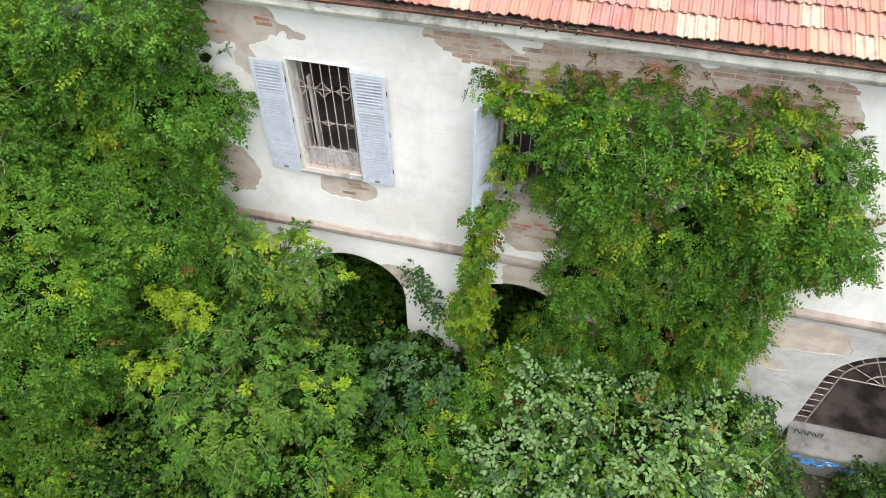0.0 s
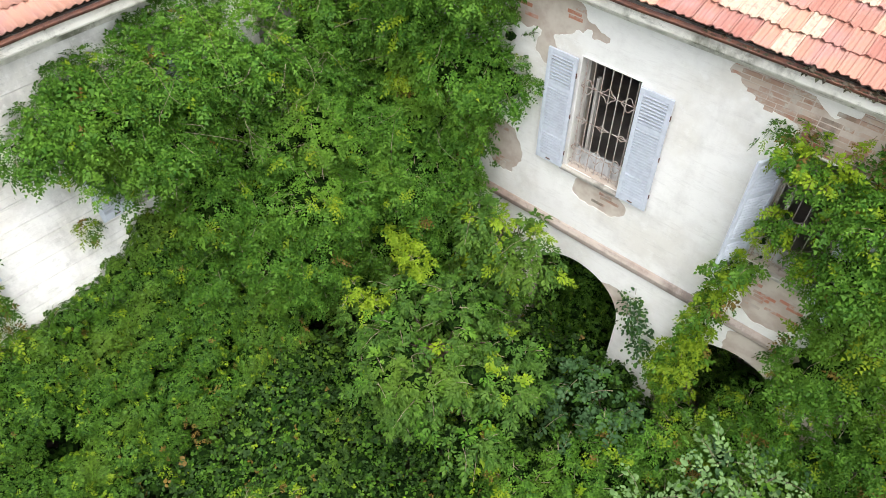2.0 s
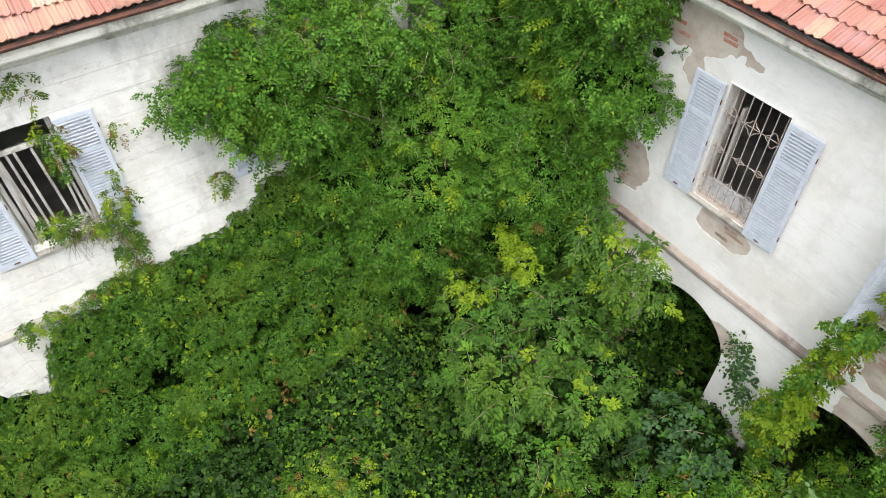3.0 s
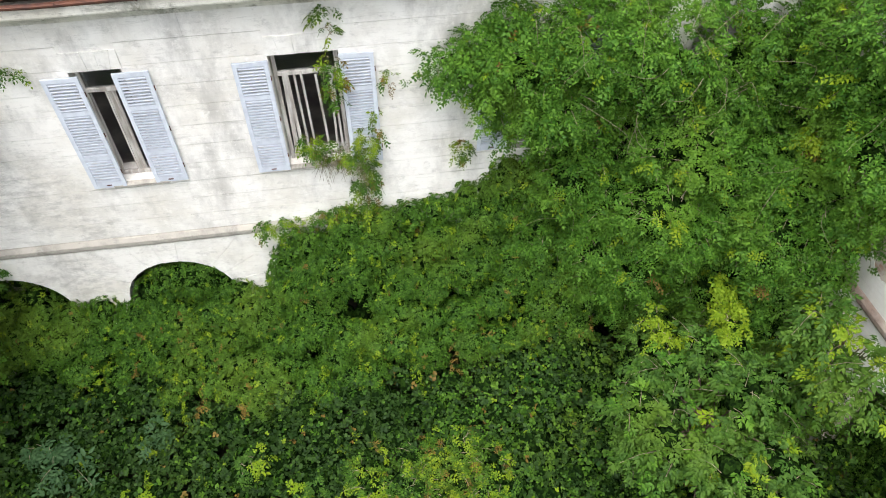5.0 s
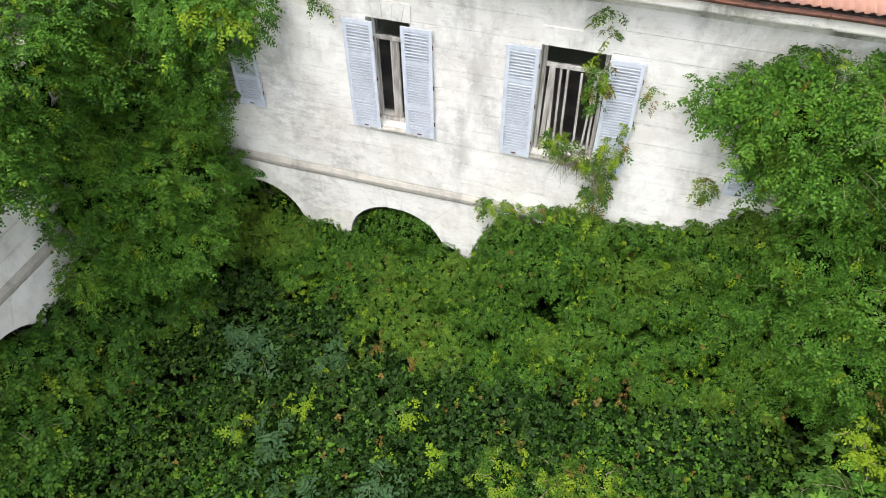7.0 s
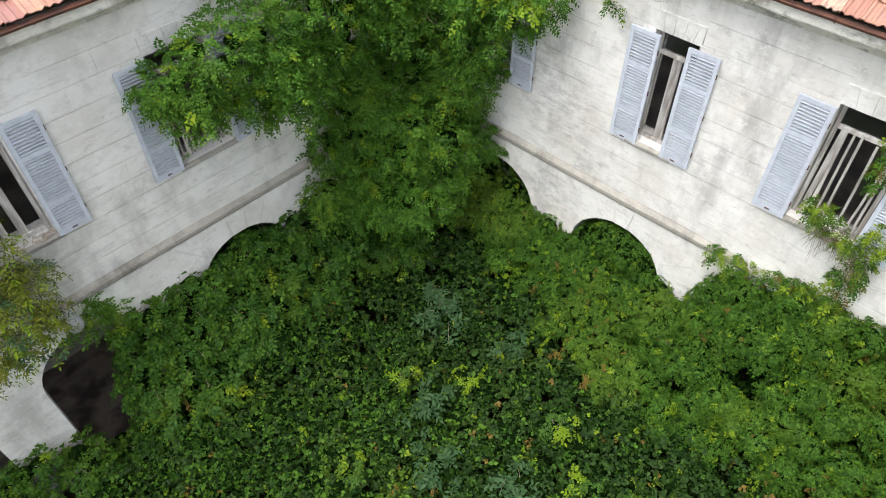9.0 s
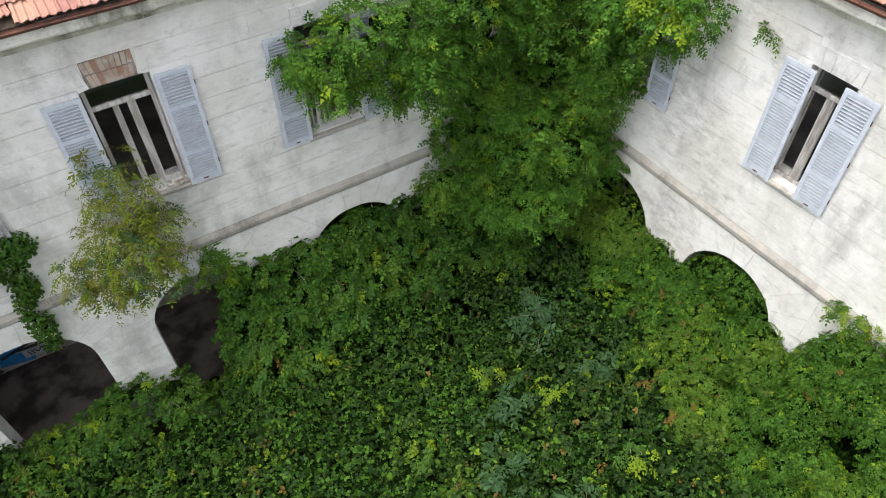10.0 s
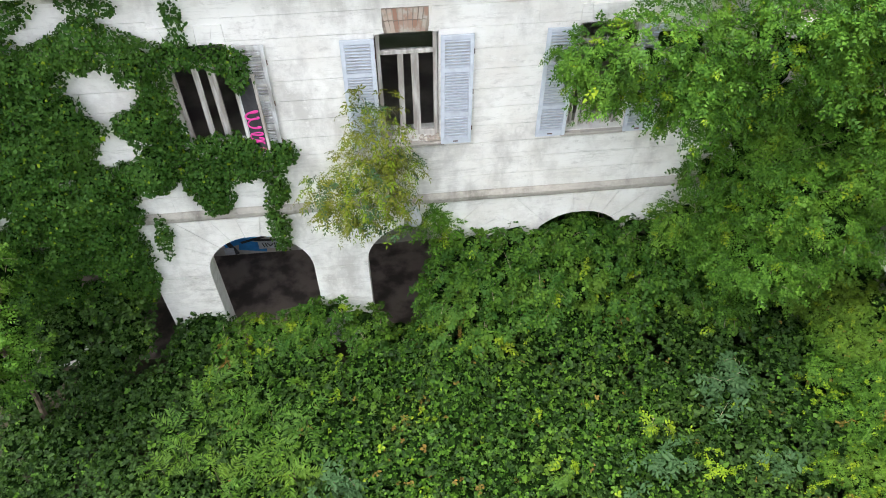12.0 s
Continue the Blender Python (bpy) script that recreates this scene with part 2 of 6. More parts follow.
def tube(points, radii, sides=6):
    """A tapered round bar along points."""
    bm = bmesh.new()
    rings = []
    pts = [Vector(p) for p in points]
    for i, p in enumerate(pts):
        ahead = (pts[min(i + 1, len(pts) - 1)] - pts[max(i - 1, 0)]).normalized()
        u = ahead.orthogonal().normalized()
        v = ahead.cross(u)
        r = radii[i] if isinstance(radii, (list, tuple)) else radii
        rings.append([bm.verts.new(p + r * (math.cos(a) * u + math.sin(a) * v)) for a in np.linspace(0, 2 * math.pi, sides, endpoint=False)])
    for a, b in zip(rings, rings[1:]):
        # match the nearest corner of the next ring, so that the bar does not twist
        k = min(range(sides), key=lambda j: (b[j].co - a[0].co).length)
        b[:] = b[k:] + b[:k]
        for j in range(sides):
            bm.faces.new((a[j], a[(j + 1) % sides], b[(j + 1) % sides], b[j]))
    bm.faces.new(rings[0][::-1])
    bm.faces.new(rings[-1])
    bmesh.ops.recalc_face_normals(bm, faces=bm.faces)
    return bm


def sweep(profile, s0, s1, wobble=0.0, steps=1):
    """A moulding: a closed (y, z) profile drawn along x."""
    bm = bmesh.new()
    rings = []
    for i in range(steps + 1):
        x = s0 + (s1 - s0) * i / steps
        dy, dz = (wobble * noise.noise((x * 0.9, k, 3.3)) for k in (0.0, 5.0))
        rings.append([bm.verts.new((x, y + dy, z + dz)) for y, z in profile])
    n = len(profile)
    for a, b in zip(rings, rings[1:]):
        for j in range(n):
            bm.faces.new((a[j], a[(j + 1) % n], b[(j + 1) % n], b[j]))
    bm.faces.new(rings[0])
    bm.faces.new(rings[-1][::-1])
    bmesh.ops.recalc_face_normals(bm, faces=bm.faces)
    return bm

# ---- the plan ----
# Each wing's wall has its own frame: x along the wall, y into the wall, z up.
FRAME = {
    "north": pose(0, 7.83, 0, 0, 0, 2.7),
    "west": pose(-9, 0, 0, 0, 0, 90),
    "south": pose(0, -9.257, 0, 0, 0, 176.91),
}
SPAN = {"north": (-9.45, 9.5), "west": (-9.2, 7.8), "south": (-9.5, 9.45)}
STRING, SILL, HEAD, TOP = 4.30, 5.68, 7.72, 8.80
SPRING, RISE, THICK = 2.68, 1.0, 0.45
ARCHES = {
    "north": (-7.17, -4.10, -1.03, 2.10, 5.40, 8.45),
    "west": (-6.82, -3.80, -0.78, 2.24, 5.26),
    "south": (-8.31, -5.23, -2.13, 0.93, 4.08, 7.16),
}
# windows: middle, half width
WINDOWS = {
    "north": ((-7.2, 0.49), (-4.15, 0.49), (-1.08, 0.49), (5.40, 0.49), (8.45, 0.49)),
    "west": ((-7.1, 0.49), (-3.67, 0.36), (-0.80, 0.50), (2.76, 0.49), (5.6, 0.49)),
    "south": ((-8.31, 0.49), (-5.25, 0.49), (-2.21, 0.49), (0.90, 0.48), (4.01, 0.49), (7.16, 0.49)),
}
DEEP = {"north": 5.2, "west": 5.2, "south": 5.2}


def quad_wall(s0, s1, arches, windows, y0, y1):
    """A wall of two storeys with its arches and windows cut through."""
    bm = bmesh.new()

    def face(a, b, c, d):
        for y, order in ((y0, (0, 1, 2, 3)), (y1, (3, 2, 1, 0))):
            vs = [bm.verts.new((p[0], y, p[1])) for p in (a, b, c, d)]
            bm.faces.new([vs[i] for i in order])

    def reveal(a, b):
        bm.faces.new([bm.verts.new(v) for v in ((a[0], y0, a[1]), (b[0], y0, b[1]), (b[0], y1, b[1]), (a[0], y1, a[1]))])

    x = s0
    for c in arches:
        l, r = c - RISE, c + RISE
        if l > x:
            face((x, 0), (l, 0), (l, STRING), (x, STRING))
        ang = np.linspace(math.pi, 0, 21)
        arc = [(c + RISE * math.cos(a), SPRING + RISE * math.sin(a)) for a in ang]
        for p, q in zip(arc, arc[1:]):
            face(p, q, (q[0], STRING), (p[0], STRING))
            reveal(q, p)
        reveal((l, SPRING), (l, 0))
        reveal((r, 0), (r, SPRING))
        x = r
    face((x, 0), (s1, 0), (s1, STRING), (x, STRING))
    x = s0
    for c, h in windows:
        face((x, STRING), (c - h, STRING), (c - h, TOP), (x, TOP))
        face((c - h, STRING), (c + h, STRING), (c + h, SILL), (c - h, SILL))
        face((c - h, HEAD), (c + h, HEAD), (c + h, TOP), (c - h, TOP))
        corners = [(c - h, SILL), (c + h, SILL), (c + h, HEAD), (c - h, HEAD)]
        for i in range(4):
            reveal(corners[i], corners[(i + 1) % 4])
        x = c + h
    face((x, STRING), (s1, STRING), (s1, TOP), (x, TOP))
    bmesh.ops.remove_doubles(bm, verts=bm.verts, dist=1e-4)
    bmesh.ops.recalc_face_normals(bm, faces=bm.faces)
    return bm


WALL = {}
for side, core in (("north", "undercoat"), ("west", "plaster_stained"), ("south", "plaster_dull")):
    w = link_mesh("wall_" + side, quad_wall(*SPAN[side], ARCHES[side], WINDOWS[side], 0, THICK), M[core])
    w.matrix_world = FRAME[side]
    WALL[side] = tagged(w, {"north": "white plastered house wall flaking off old brick",
                            "west": "pale scored plaster wall with grey weather stains",
                            "south": "dull white scored plaster wall above an arcade"}[side], "wall", kind="structure")

ground = bmesh.new()
bmesh.ops.create_grid(ground, x_segments=60, y_segments=60, size=400)
for v in ground.verts:
    v.co.z = -0.02 if max(abs(v.co.x), abs(v.co.y)) < 30 else 0.6 * noise.noise(v.co / 60) - 0.3
tagged(link_mesh("ground", ground, M["soil"]), "dark leaf-littered soil under the overgrowth", "ground", kind="structure")

# behind each wall: the loggia below, the rooms above, the outer wall
for side in FRAME:
    a, b = SPAN[side]
    a, b = a - (4.5 if side != "north" else 0) * (side == "west"), b + (4.5 if side == "west" else 0)
    f = FRAME[side]
    d = DEEP[side]
    tagged(link_mesh("loggia_floor", boxed(a, b, 0.0, 3.0, -0.05, 0.03), M["loggia_floor"], None, f), "dark mottled concrete floor of the arcade", "floor", kind="structure")
    tagged(link_mesh("loggia_wall", boxed(a, b, 2.9, 3.2, 0.03, 4.1), M["loggia"], None, f), "mottled grey plastered back wall of the arcade", "wall", kind="structure")
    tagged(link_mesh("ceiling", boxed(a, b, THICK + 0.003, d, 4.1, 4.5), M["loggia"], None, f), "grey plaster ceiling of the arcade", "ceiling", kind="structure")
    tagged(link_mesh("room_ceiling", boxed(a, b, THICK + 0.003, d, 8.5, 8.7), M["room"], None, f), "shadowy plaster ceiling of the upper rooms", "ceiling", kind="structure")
    tagged(link_mesh("wall_outer_" + side, boxed(a, b, d, d + 0.4, 0, 8.8), M["plaster_dull"], None, f), "plain plastered outer wall of the wing", "wall", kind="structure")
for side, s in (("north", 9.3), ("south", -9.3)):
    tagged(link_mesh("wall_end_" + side, boxed(min(s, s * 1.03), max(s, s * 1.03), THICK, DEEP[side], 0, 8.8), M["plaster_dull"], None, FRAME[side]),
           "plain plastered end wall of the wing", "wall", kind="structure")

# string course, cornice and gutter
CORNICE = [(0.0, 8.50), (-0.06, 8.50), (-0.09, 8.57), (-0.14, 8.62), (-0.30, 8.70), (-0.37, 8.73), (-0.385, 8.76), (-0.38, 8.88), (0.0, 8.88)]
BAND = [(0.01, 4.20), (-0.035, 4.21), (-0.055, 4.26), (-0.06, 4.33), (-0.02, 4.41), (0.01, 4.435)]
GUTTER = [(-0.43 + 0.046 * math.cos(a), 8.955 + 0.05 * math.sin(a)) for a in np.linspace(math.pi, 2 * math.pi, 7)]
GUTTER += [(-0.43 + 0.038 * math.cos(a), 8.96 + 0.04 * math.sin(a)) for a in np.linspace(2 * math.pi, math.pi, 7)]
CUT = {"north": (-8.98, 9.5), "west": (-8.75, 7.38), "south": (-9.5, 8.98)}
for side in FRAME:
    a, b = CUT[side]
    trim = link_mesh("cornice_" + side, sweep(CORNICE, a, b, 0.012, 40), M["cornice"], None, FRAME[side])
    tagged(trim, "cream stone eaves cornice with dark weather streaks", "cornice", kind="structure")
    trim = link_mesh("string_course_" + side, sweep(BAND, a, b, 0.008, 40), M["string_north" if side == "north" else "string"], None, FRAME[side])
    tagged(trim, "worn stone string course with a dirty top", "moulding", kind="structure")
    gut = new("gutter")
    gut.matrix_world = FRAME[side]
    tagged(gut, "rusty brown sheet metal eaves gutter", "gutter")
    part("trough", sweep(GUTTER, a, b, 0.016, 60), M["rust"], gut)
    for k in range(int((b - a) / 0.95)):
        x = a + 0.4 + 0.95 * k
        part("bracket", tube([(x, -0.37, 8.90), (x, -0.43, 8.895), (x, -0.482, 8.93), (x, -0.485, 8.985)], 0.008, 5), M["rust"], gut)

# ---- roofs ----
PITCH = radians(18)
ROW, COL = 0.34, 0.235


def roof_point(s, d):
    """A place on a roof slope: d metres up from the eaves."""
    return s, -0.40 + d * math.cos(PITCH), 8.99 + d * math.sin(PITCH)


ROOF = {}
for side in FRAME:
    a, b = SPAN[side]
    up = (DEEP[side] / 2 + 0.6) / math.cos(PITCH)
    bm = bmesh.new()
    rise = 0.04

    def strip(d, lift):
        left = a if side == "south" else (-8.9 - d * math.cos(PITCH) if side == "north" else -8.6 - d * math.cos(PITCH))
        right = b if side == "north" else (8.9 + d * math.cos(PITCH) if side == "south" else 7.2 + d * math.cos(PITCH))
        return [Vector(roof_point(s, d)) - Vector((0, 0, lift)) for s in (left, right)]

    eave, ridge = strip(0.05, rise), strip(up, rise)
    back = [Vector((v.x, 2 * ridge[0].y - eave[0].y, eave[0].z)) for v in strip(up * 2, rise)]
    vs = [bm.verts.new(v) for v in (*eave, *ridge[::-1])]
    bm.faces.new(vs)
    wb = [bm.verts.new(v) for v in back]
    bm.faces.new((vs[3], vs[2], wb[1], wb[0]))
    r = bmesh.ops.solidify(bm, geom=bm.faces[:], thickness=0.12)
    for face in bm.faces:
        face.material_index = int(face.calc_center_median().y > ridge[0].y)
    ROOF[side] = tagged(link_mesh("roof_" + side, bm, [M["roof_bed"], M["tile"]], None, FRAME[side]), "low pitched roof of faded red clay tiles", "roof", kind="structure")


def tile_mesh(name, mat, seed):
    """A ribbed interlocking clay tile, one chip or bend apart from its mates."""
    rng = random.Random(seed)
    w, l = COL + 0.008, ROW + 0.06
    prof = [(0.0, 0.012), (0.02, 0.030), (0.045, 0.030), (0.065, 0.008), (0.10, 0.008), (0.12, 0.026), (0.145, 0.026), (0.165, 0.008), (0.205, 0.008), (0.222, 0.024), (w, 0.026)]
    bm = bmesh.new()
    rows = []
    for y, lift in ((0.0, 0.030), (l, 0.0)):
        rows.append([bm.verts.new((x - w / 2, y + (rng.uniform(-0.012, 0.012) if y == 0 else 0), z + lift)) for x, z in prof])
    low = [bm.verts.new((v.co.x, v.co.y + 0.004, v.co.z - 0.020)) for v in rows[0]]
    for j in range(len(prof) - 1):
        bm.faces.new((rows[0][j], rows[0][j + 1], rows[1][j + 1], rows[1][j]))
        bm.faces.new((low[j], low[j + 1], rows[0][j + 1], rows[0][j]))
    me = bpy.data.meshes.new(name)
    bm.to_mesh(me)
    bm.free()
    me.materials.append(mat)
    return me

# ---- foliage ----
def unit(v):
    return v / np.maximum(np.linalg.norm(v, axis=-1, keepdims=True), 1e-9)


def facets(name, verts, faces, mats, index=None, parent=None):
    """A mesh of triangles from arrays."""
    me = bpy.data.meshes.new(name)
    me.vertices.add(len(verts))
    me.vertices.foreach_set("co", np.asarray(verts, np.float32).ravel())
    me.loops.add(faces.size)
    me.loops.foreach_set("vertex_index", faces.astype(np.int32).ravel())
    me.polygons.add(len(faces))
    me.polygons.foreach_set("loop_start", np.arange(0, faces.size, 3, dtype=np.int32))
    for m in mats:
        me.materials.append(m)
    if index is not None:
        me.polygons.foreach_set("material_index", index.astype(np.int32))
    me.update(calc_edges=True)
    ob = new(name, me)
    ob.parent = parent
    return ob


SHAPES = {
    # outline of half a leaf: share of the length, share of the half width, curl
    "slim": ((0.0, 0.0), (0.42, 1.0), (1.0, 0.0)),
    "oval": ((0.0, 0.0), (0.28, 0.9), (0.68, 0.85), (1.0, 0.0)),
    "heart": ((0.0, 0.0), (0.12, 0.85), (0.5, 0.9), (1.0, 0.0)),
    # a small pointed leaflet of one facet
    "dart": ((0.18, 1.0), (1.0, 0.0)),
}


def leaves(name, P, N, rng, mats, share_of, D=None, parent=None, length=0.2, pairs=4, leaf_long=0.055, leaf_wide=0.024, shape="slim",
           droop=0.35, out=0.5, spread=1.1, size_var=0.3, flat=0.5, choice=None):
    """Compound leaves at P on surfaces with normals N: a stalk with pairs of leaflets and one at its tip."""
    n = len(P)
    tangent = rng.normal(size=(n, 3))
    tangent = unit(tangent - (tangent * N).sum(1, keepdims=True) * N)
    d = D if D is not None else unit(tangent * 0.8 + N * out * rng.uniform(0.4, 1.4, (n, 1)) + np.array([0, 0, -droop]))
    up = unit(N * (1 - flat) + np.array([0, 0, flat]) + rng.normal(size=(n, 3)) * 0.25)
    side = unit(np.cross(d, up))
    up = np.cross(side, d)
    big = (1 + size_var * rng.normal(size=(n, 1))).clip(0.45, 1.8)
    slots = [(1.0, 0)] + [((i + 1) / (pairs + 1) + 0.05, k) for i in range(pairs) for k in (-1, 1)]
    half = SHAPES[shape]
    vs, mat_of = [], []
    choice = rng.choice(len(mats), size=n, p=share_of) if choice is None else choice
    for frac, k in slots:
        jit = rng.normal(size=(n, 3)) * 0.12
        base = P + d * (length * frac * big) - np.array([0, 0, 1]) * (length * 0.3 * frac**2 * big)
        ang = spread * (1 + rng.normal(size=(n, 1)) * 0.15)
        ld = unit((d * np.cos(ang) + k * side * np.sin(ang) if k else d) + jit + np.array([0, 0, -0.12]))
        w = unit(np.cross(ld, up + jit))
        nn = np.cross(w, ld)
        size = big * (1 - 0.25 * abs(frac - 0.55)) * (1 + 0.15 * rng.normal(size=(n, 1)))
        ll, lw = leaf_long * size, leaf_wide * size / 2
        ring = []
        for f, h in half:
            ring.append(base + ld * ll * f + w * lw * h + nn * (lw * 0.35 * h - ll * 0.12 * f * f))
        for f, h in half[-2::-1] if half[0][1] else half[-2:0:-1]:
            ring.append(base + ld * ll * f - w * lw * h + nn * (lw * 0.35 * h - ll * 0.12 * f * f))
        vs.append(np.stack(ring, 1))
        mat_of.append(choice)
    v = np.concatenate(vs)
    m = v.shape[1]
    tip = len(half) - 1
    tri = [(0, i, i + 1) for i in range(1, tip)] + [(0, i, i + 1) for i in range(tip, m - 1)]
    faces = (np.arange(len(v))[:, None, None] * m + np.array(tri)[None]).reshape(-1, 3)
    index = np.repeat(np.concatenate(mat_of), len(tri))
    return facets(name, v.reshape(-1, 3), faces, mats, index, parent)


def scatter(C, R, per_m2, rng, keep=None, inner=0.88, sink=0.10):
    """Places and normals on the outside of overlapping clumps with middles C and radii R."""
    Ps, Ns = [], []
    for i in range(len(C)):
        a, b, c = R[i]
        area = 4 * math.pi * (((a * b) ** 1.6 + (a * c) ** 1.6 + (b * c) ** 1.6) / 3) ** (1 / 1.6)
        k = rng.poisson(area * per_m2)
        u = unit(rng.normal(size=(k, 3)))
        p = C[i] + u * R[i] * (1 + 0.06 * rng.normal(size=(k, 1)))
        nrm = unit(u / R[i])
        near = np.where(np.linalg.norm((C - C[i]), axis=1) < R.max() + R[i].max())[0]
        ok = np.ones(k, bool)
        for j in near:
            if j != i:
                ok &= (((p - C[j]) / R[j]) ** 2).sum(1) > inner**2
        p = p - nrm * np.abs(rng.normal(size=(k, 1))) * sink
        Ps.append(p[ok])
        Ns.append(nrm[ok])
    P, N = np.concatenate(Ps), np.concatenate(Ns)
    if keep is not None:
        ok = keep(P, N)
        P, N = P[ok], N[ok]
    return P, N


_ball = bmesh.new()
bmesh.ops.create_icosphere(_ball, subdivisions=2, radius=1.0)
BALL_V = np.array([v.co[:] for v in _ball.verts])
BALL_F = np.array([[v.index for v in f.verts] for f in _ball.faces])
_ball.free()


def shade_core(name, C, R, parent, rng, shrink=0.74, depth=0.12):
    """Dark lumps inside the leaves, coloured near-black for the shade between them."""
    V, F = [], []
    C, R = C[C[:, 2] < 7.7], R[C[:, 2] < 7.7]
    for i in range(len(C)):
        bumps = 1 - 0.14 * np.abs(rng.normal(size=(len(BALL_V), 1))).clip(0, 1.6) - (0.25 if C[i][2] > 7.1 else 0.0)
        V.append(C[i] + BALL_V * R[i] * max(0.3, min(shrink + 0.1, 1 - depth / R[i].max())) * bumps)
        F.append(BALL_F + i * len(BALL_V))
    return facets(name, np.concatenate(V), np.concatenate(F), [M["leaf_shade"]], None, parent)


def to_world(side, s, out, z):
    f = FRAME[side]
    R3, t3 = np.array(f.to_3x3()), np.array(f.translation)
    return np.stack([np.asarray(s, float), -np.asarray(out, float), np.asarray(z, float)], -1) @ R3.T + t3


def wall_room(P):
    """How far each place stands out from the three walls."""
    res = []
    for side in FRAME:
        inv = np.array(FRAME[side].inverted())
        res.append(-(P @ inv[1, :3] + inv[1, 3]))
    return np.stack(res, 1)


def outside(P, N):
    """Leaves grow clear of the walls and turn away from them to the light."""
    room = wall_room(P)
    away = np.array([-np.array(FRAME[side])[:3, 1] for side in FRAME])[room.argmin(1)]
    return (room.min(1) > 0.02) & (P[:, 2] > 0.05) & (N[:, 2] > -0.5) & ((N * away).sum(1) > -0.3)


def inside_shape(s, z, shapes):
    """Whether places on a wall lie in one of some ellipses (middle s, z, half sizes, lean in degrees)."""
    hit = np.zeros(len(s), bool)
    for cs, cz, a, b, lean in shapes:
        c, q = math.cos(radians(lean)), math.sin(radians(lean))
        u, v = (s - cs) * c + (z - cz) * q, -(s - cs) * q + (z - cz) * c
        hit |= (u / a) ** 2 + (v / b) ** 2 < 1
    return hit


def wall_clumps(side, shapes, count, size, thick, rng, z_top=8.95, gaps=()):
    """Clumps that fill ellipses on a wall; thick: how far they stand out, (thin rim, full middle)."""
    C, R = [], []
    weight = np.array([(a * b) ** 0.65 for cs, cz, a, b, l in shapes])
    while len(C) < count:
        cs, cz, a, b, lean = shapes[rng.choice(len(shapes), p=weight / weight.sum())]
        t, q = rng.uniform(0, 2 * math.pi), math.sqrt(rng.random())
        u, v = a * q * math.cos(t), b * q * math.sin(t)
        c, k = math.cos(radians(lean)), math.sin(radians(lean))
        s, z = cs + u * c - v * k, cz + u * k + v * c
        if z > z_top or inside_shape(np.array([s]), np.array([z]), gaps)[0]:
            continue
        depth = max(1 - min(((s - cs) / a) ** 2 + ((z - cz) / b) ** 2 for cs, cz, a, b, l in shapes), 0.0)
        r = rng.uniform(*size) * (0.6 + 0.5 * depth)
        o = thick[0] + (thick[1] - thick[0]) * depth * rng.uniform(0.5, 1.0)
        C.append(to_world(side, s, o, z))
        R.append((r, r, r * rng.uniform(0.75, 1.0)))
    return np.array(C), np.array(R)


def stems(name, lines, parent, mat, r0=0.02, r1=0.006):
    """Climbing stems from a point of the ground to points above, joined into one mesh."""
    bm = bmesh.new()
    for line in lines:
        k = len(line)
        t = tube(line, [r0 + (r1 - r0) * i / (k - 1) for i in range(k)], 5)
        me = bpy.data.meshes.new("tmp")
        t.to_mesh(me)
        t.free()
        bm.from_mesh(me)
        bpy.data.meshes.remove(me)
    return link_mesh(name, bm, mat, parent)


def shoots(P, N, rng, reach=0.55, count=8, lift=0.25, fall=0.55, face=0.35):
    """Leafy shoots that spring from P and bow down: places, normals and directions of the leaves along them, and the stems."""
    n = len(P)
    tangent = rng.normal(size=(n, 3)) * (1, 1, 0.5)
    tangent = unit(tangent - (tangent * N).sum(1, keepdims=True) * N)
    d0 = unit(N * rng.uniform(0.3, 1.0, (n, 1)) + tangent * 0.75 + np.array([0, 0, lift]))
    size = reach * rng.uniform(0.5, 1.35, (n, 1))
    side = unit(np.cross(d0, np.array([0, 0, 1.0])) + 1e-6)
    tone = rng.random(n)
    out = []
    for i in range(count):
        t = (i + 1) / count
        p = P + d0 * size * t - np.array([0, 0, 1]) * size * fall * t * t
        ahead = unit(d0 - np.array([0, 0, 1]) * 2 * fall * t)
        k = 1 if i % 2 else -1
        d = unit(ahead * (0.55 + 0.6 * t) + k * side * (1.0 - 0.75 * t) + rng.normal(size=(n, 3)) * 0.15 - np.array([0, 0, 0.15]))
        up = unit(np.cross(np.cross(ahead, np.array([0, 0, 1.0])), ahead) + N * face + rng.normal(size=(n, 3)) * 0.18)
        out.append((p, up, d, 1.0 - 0.35 * t))
    stem = [(P, P + d0 * size * 0.5 - np.array([0, 0, 1]) * size * fall * 0.25, P + d0 * size - np.array([0, 0, 1]) * size * fall)]
    return (np.concatenate([o[0] for o in out]), np.concatenate([o[1] for o in out]), np.concatenate([o[2] for o in out]), np.tile(tone, count), stem[0])


def strands(name, lines, mat, width=0.006):
    """Thin three-sided stems through rows of places, as one mesh."""
    V, F = [], []
    n = len(lines[0])
    m = len(lines)
    off = [np.array(o) * width for o in ((1, 0, 0), (-0.5, 0.87, 0.2), (-0.5, -0.87, -0.2))]
    v = np.stack([np.stack([p + o * (1 - 0.6 * i / m) for o in off], 1) for i, p in enumerate(lines)], 1)
    base = np.arange(n)[:, None, None] * (m * 3)
    tri = []
    for i in range(m - 1):
        for a in range(3):
            b = (a + 1) % 3
            tri += [(i * 3 + a, i * 3 + b, i * 3 + 3 + b), (i * 3 + a, i * 3 + 3 + b, i * 3 + 3 + a)]
    return facets(name, v.reshape(-1, 3), (base + np.array(tri)[None]).reshape(-1, 3), [mat])


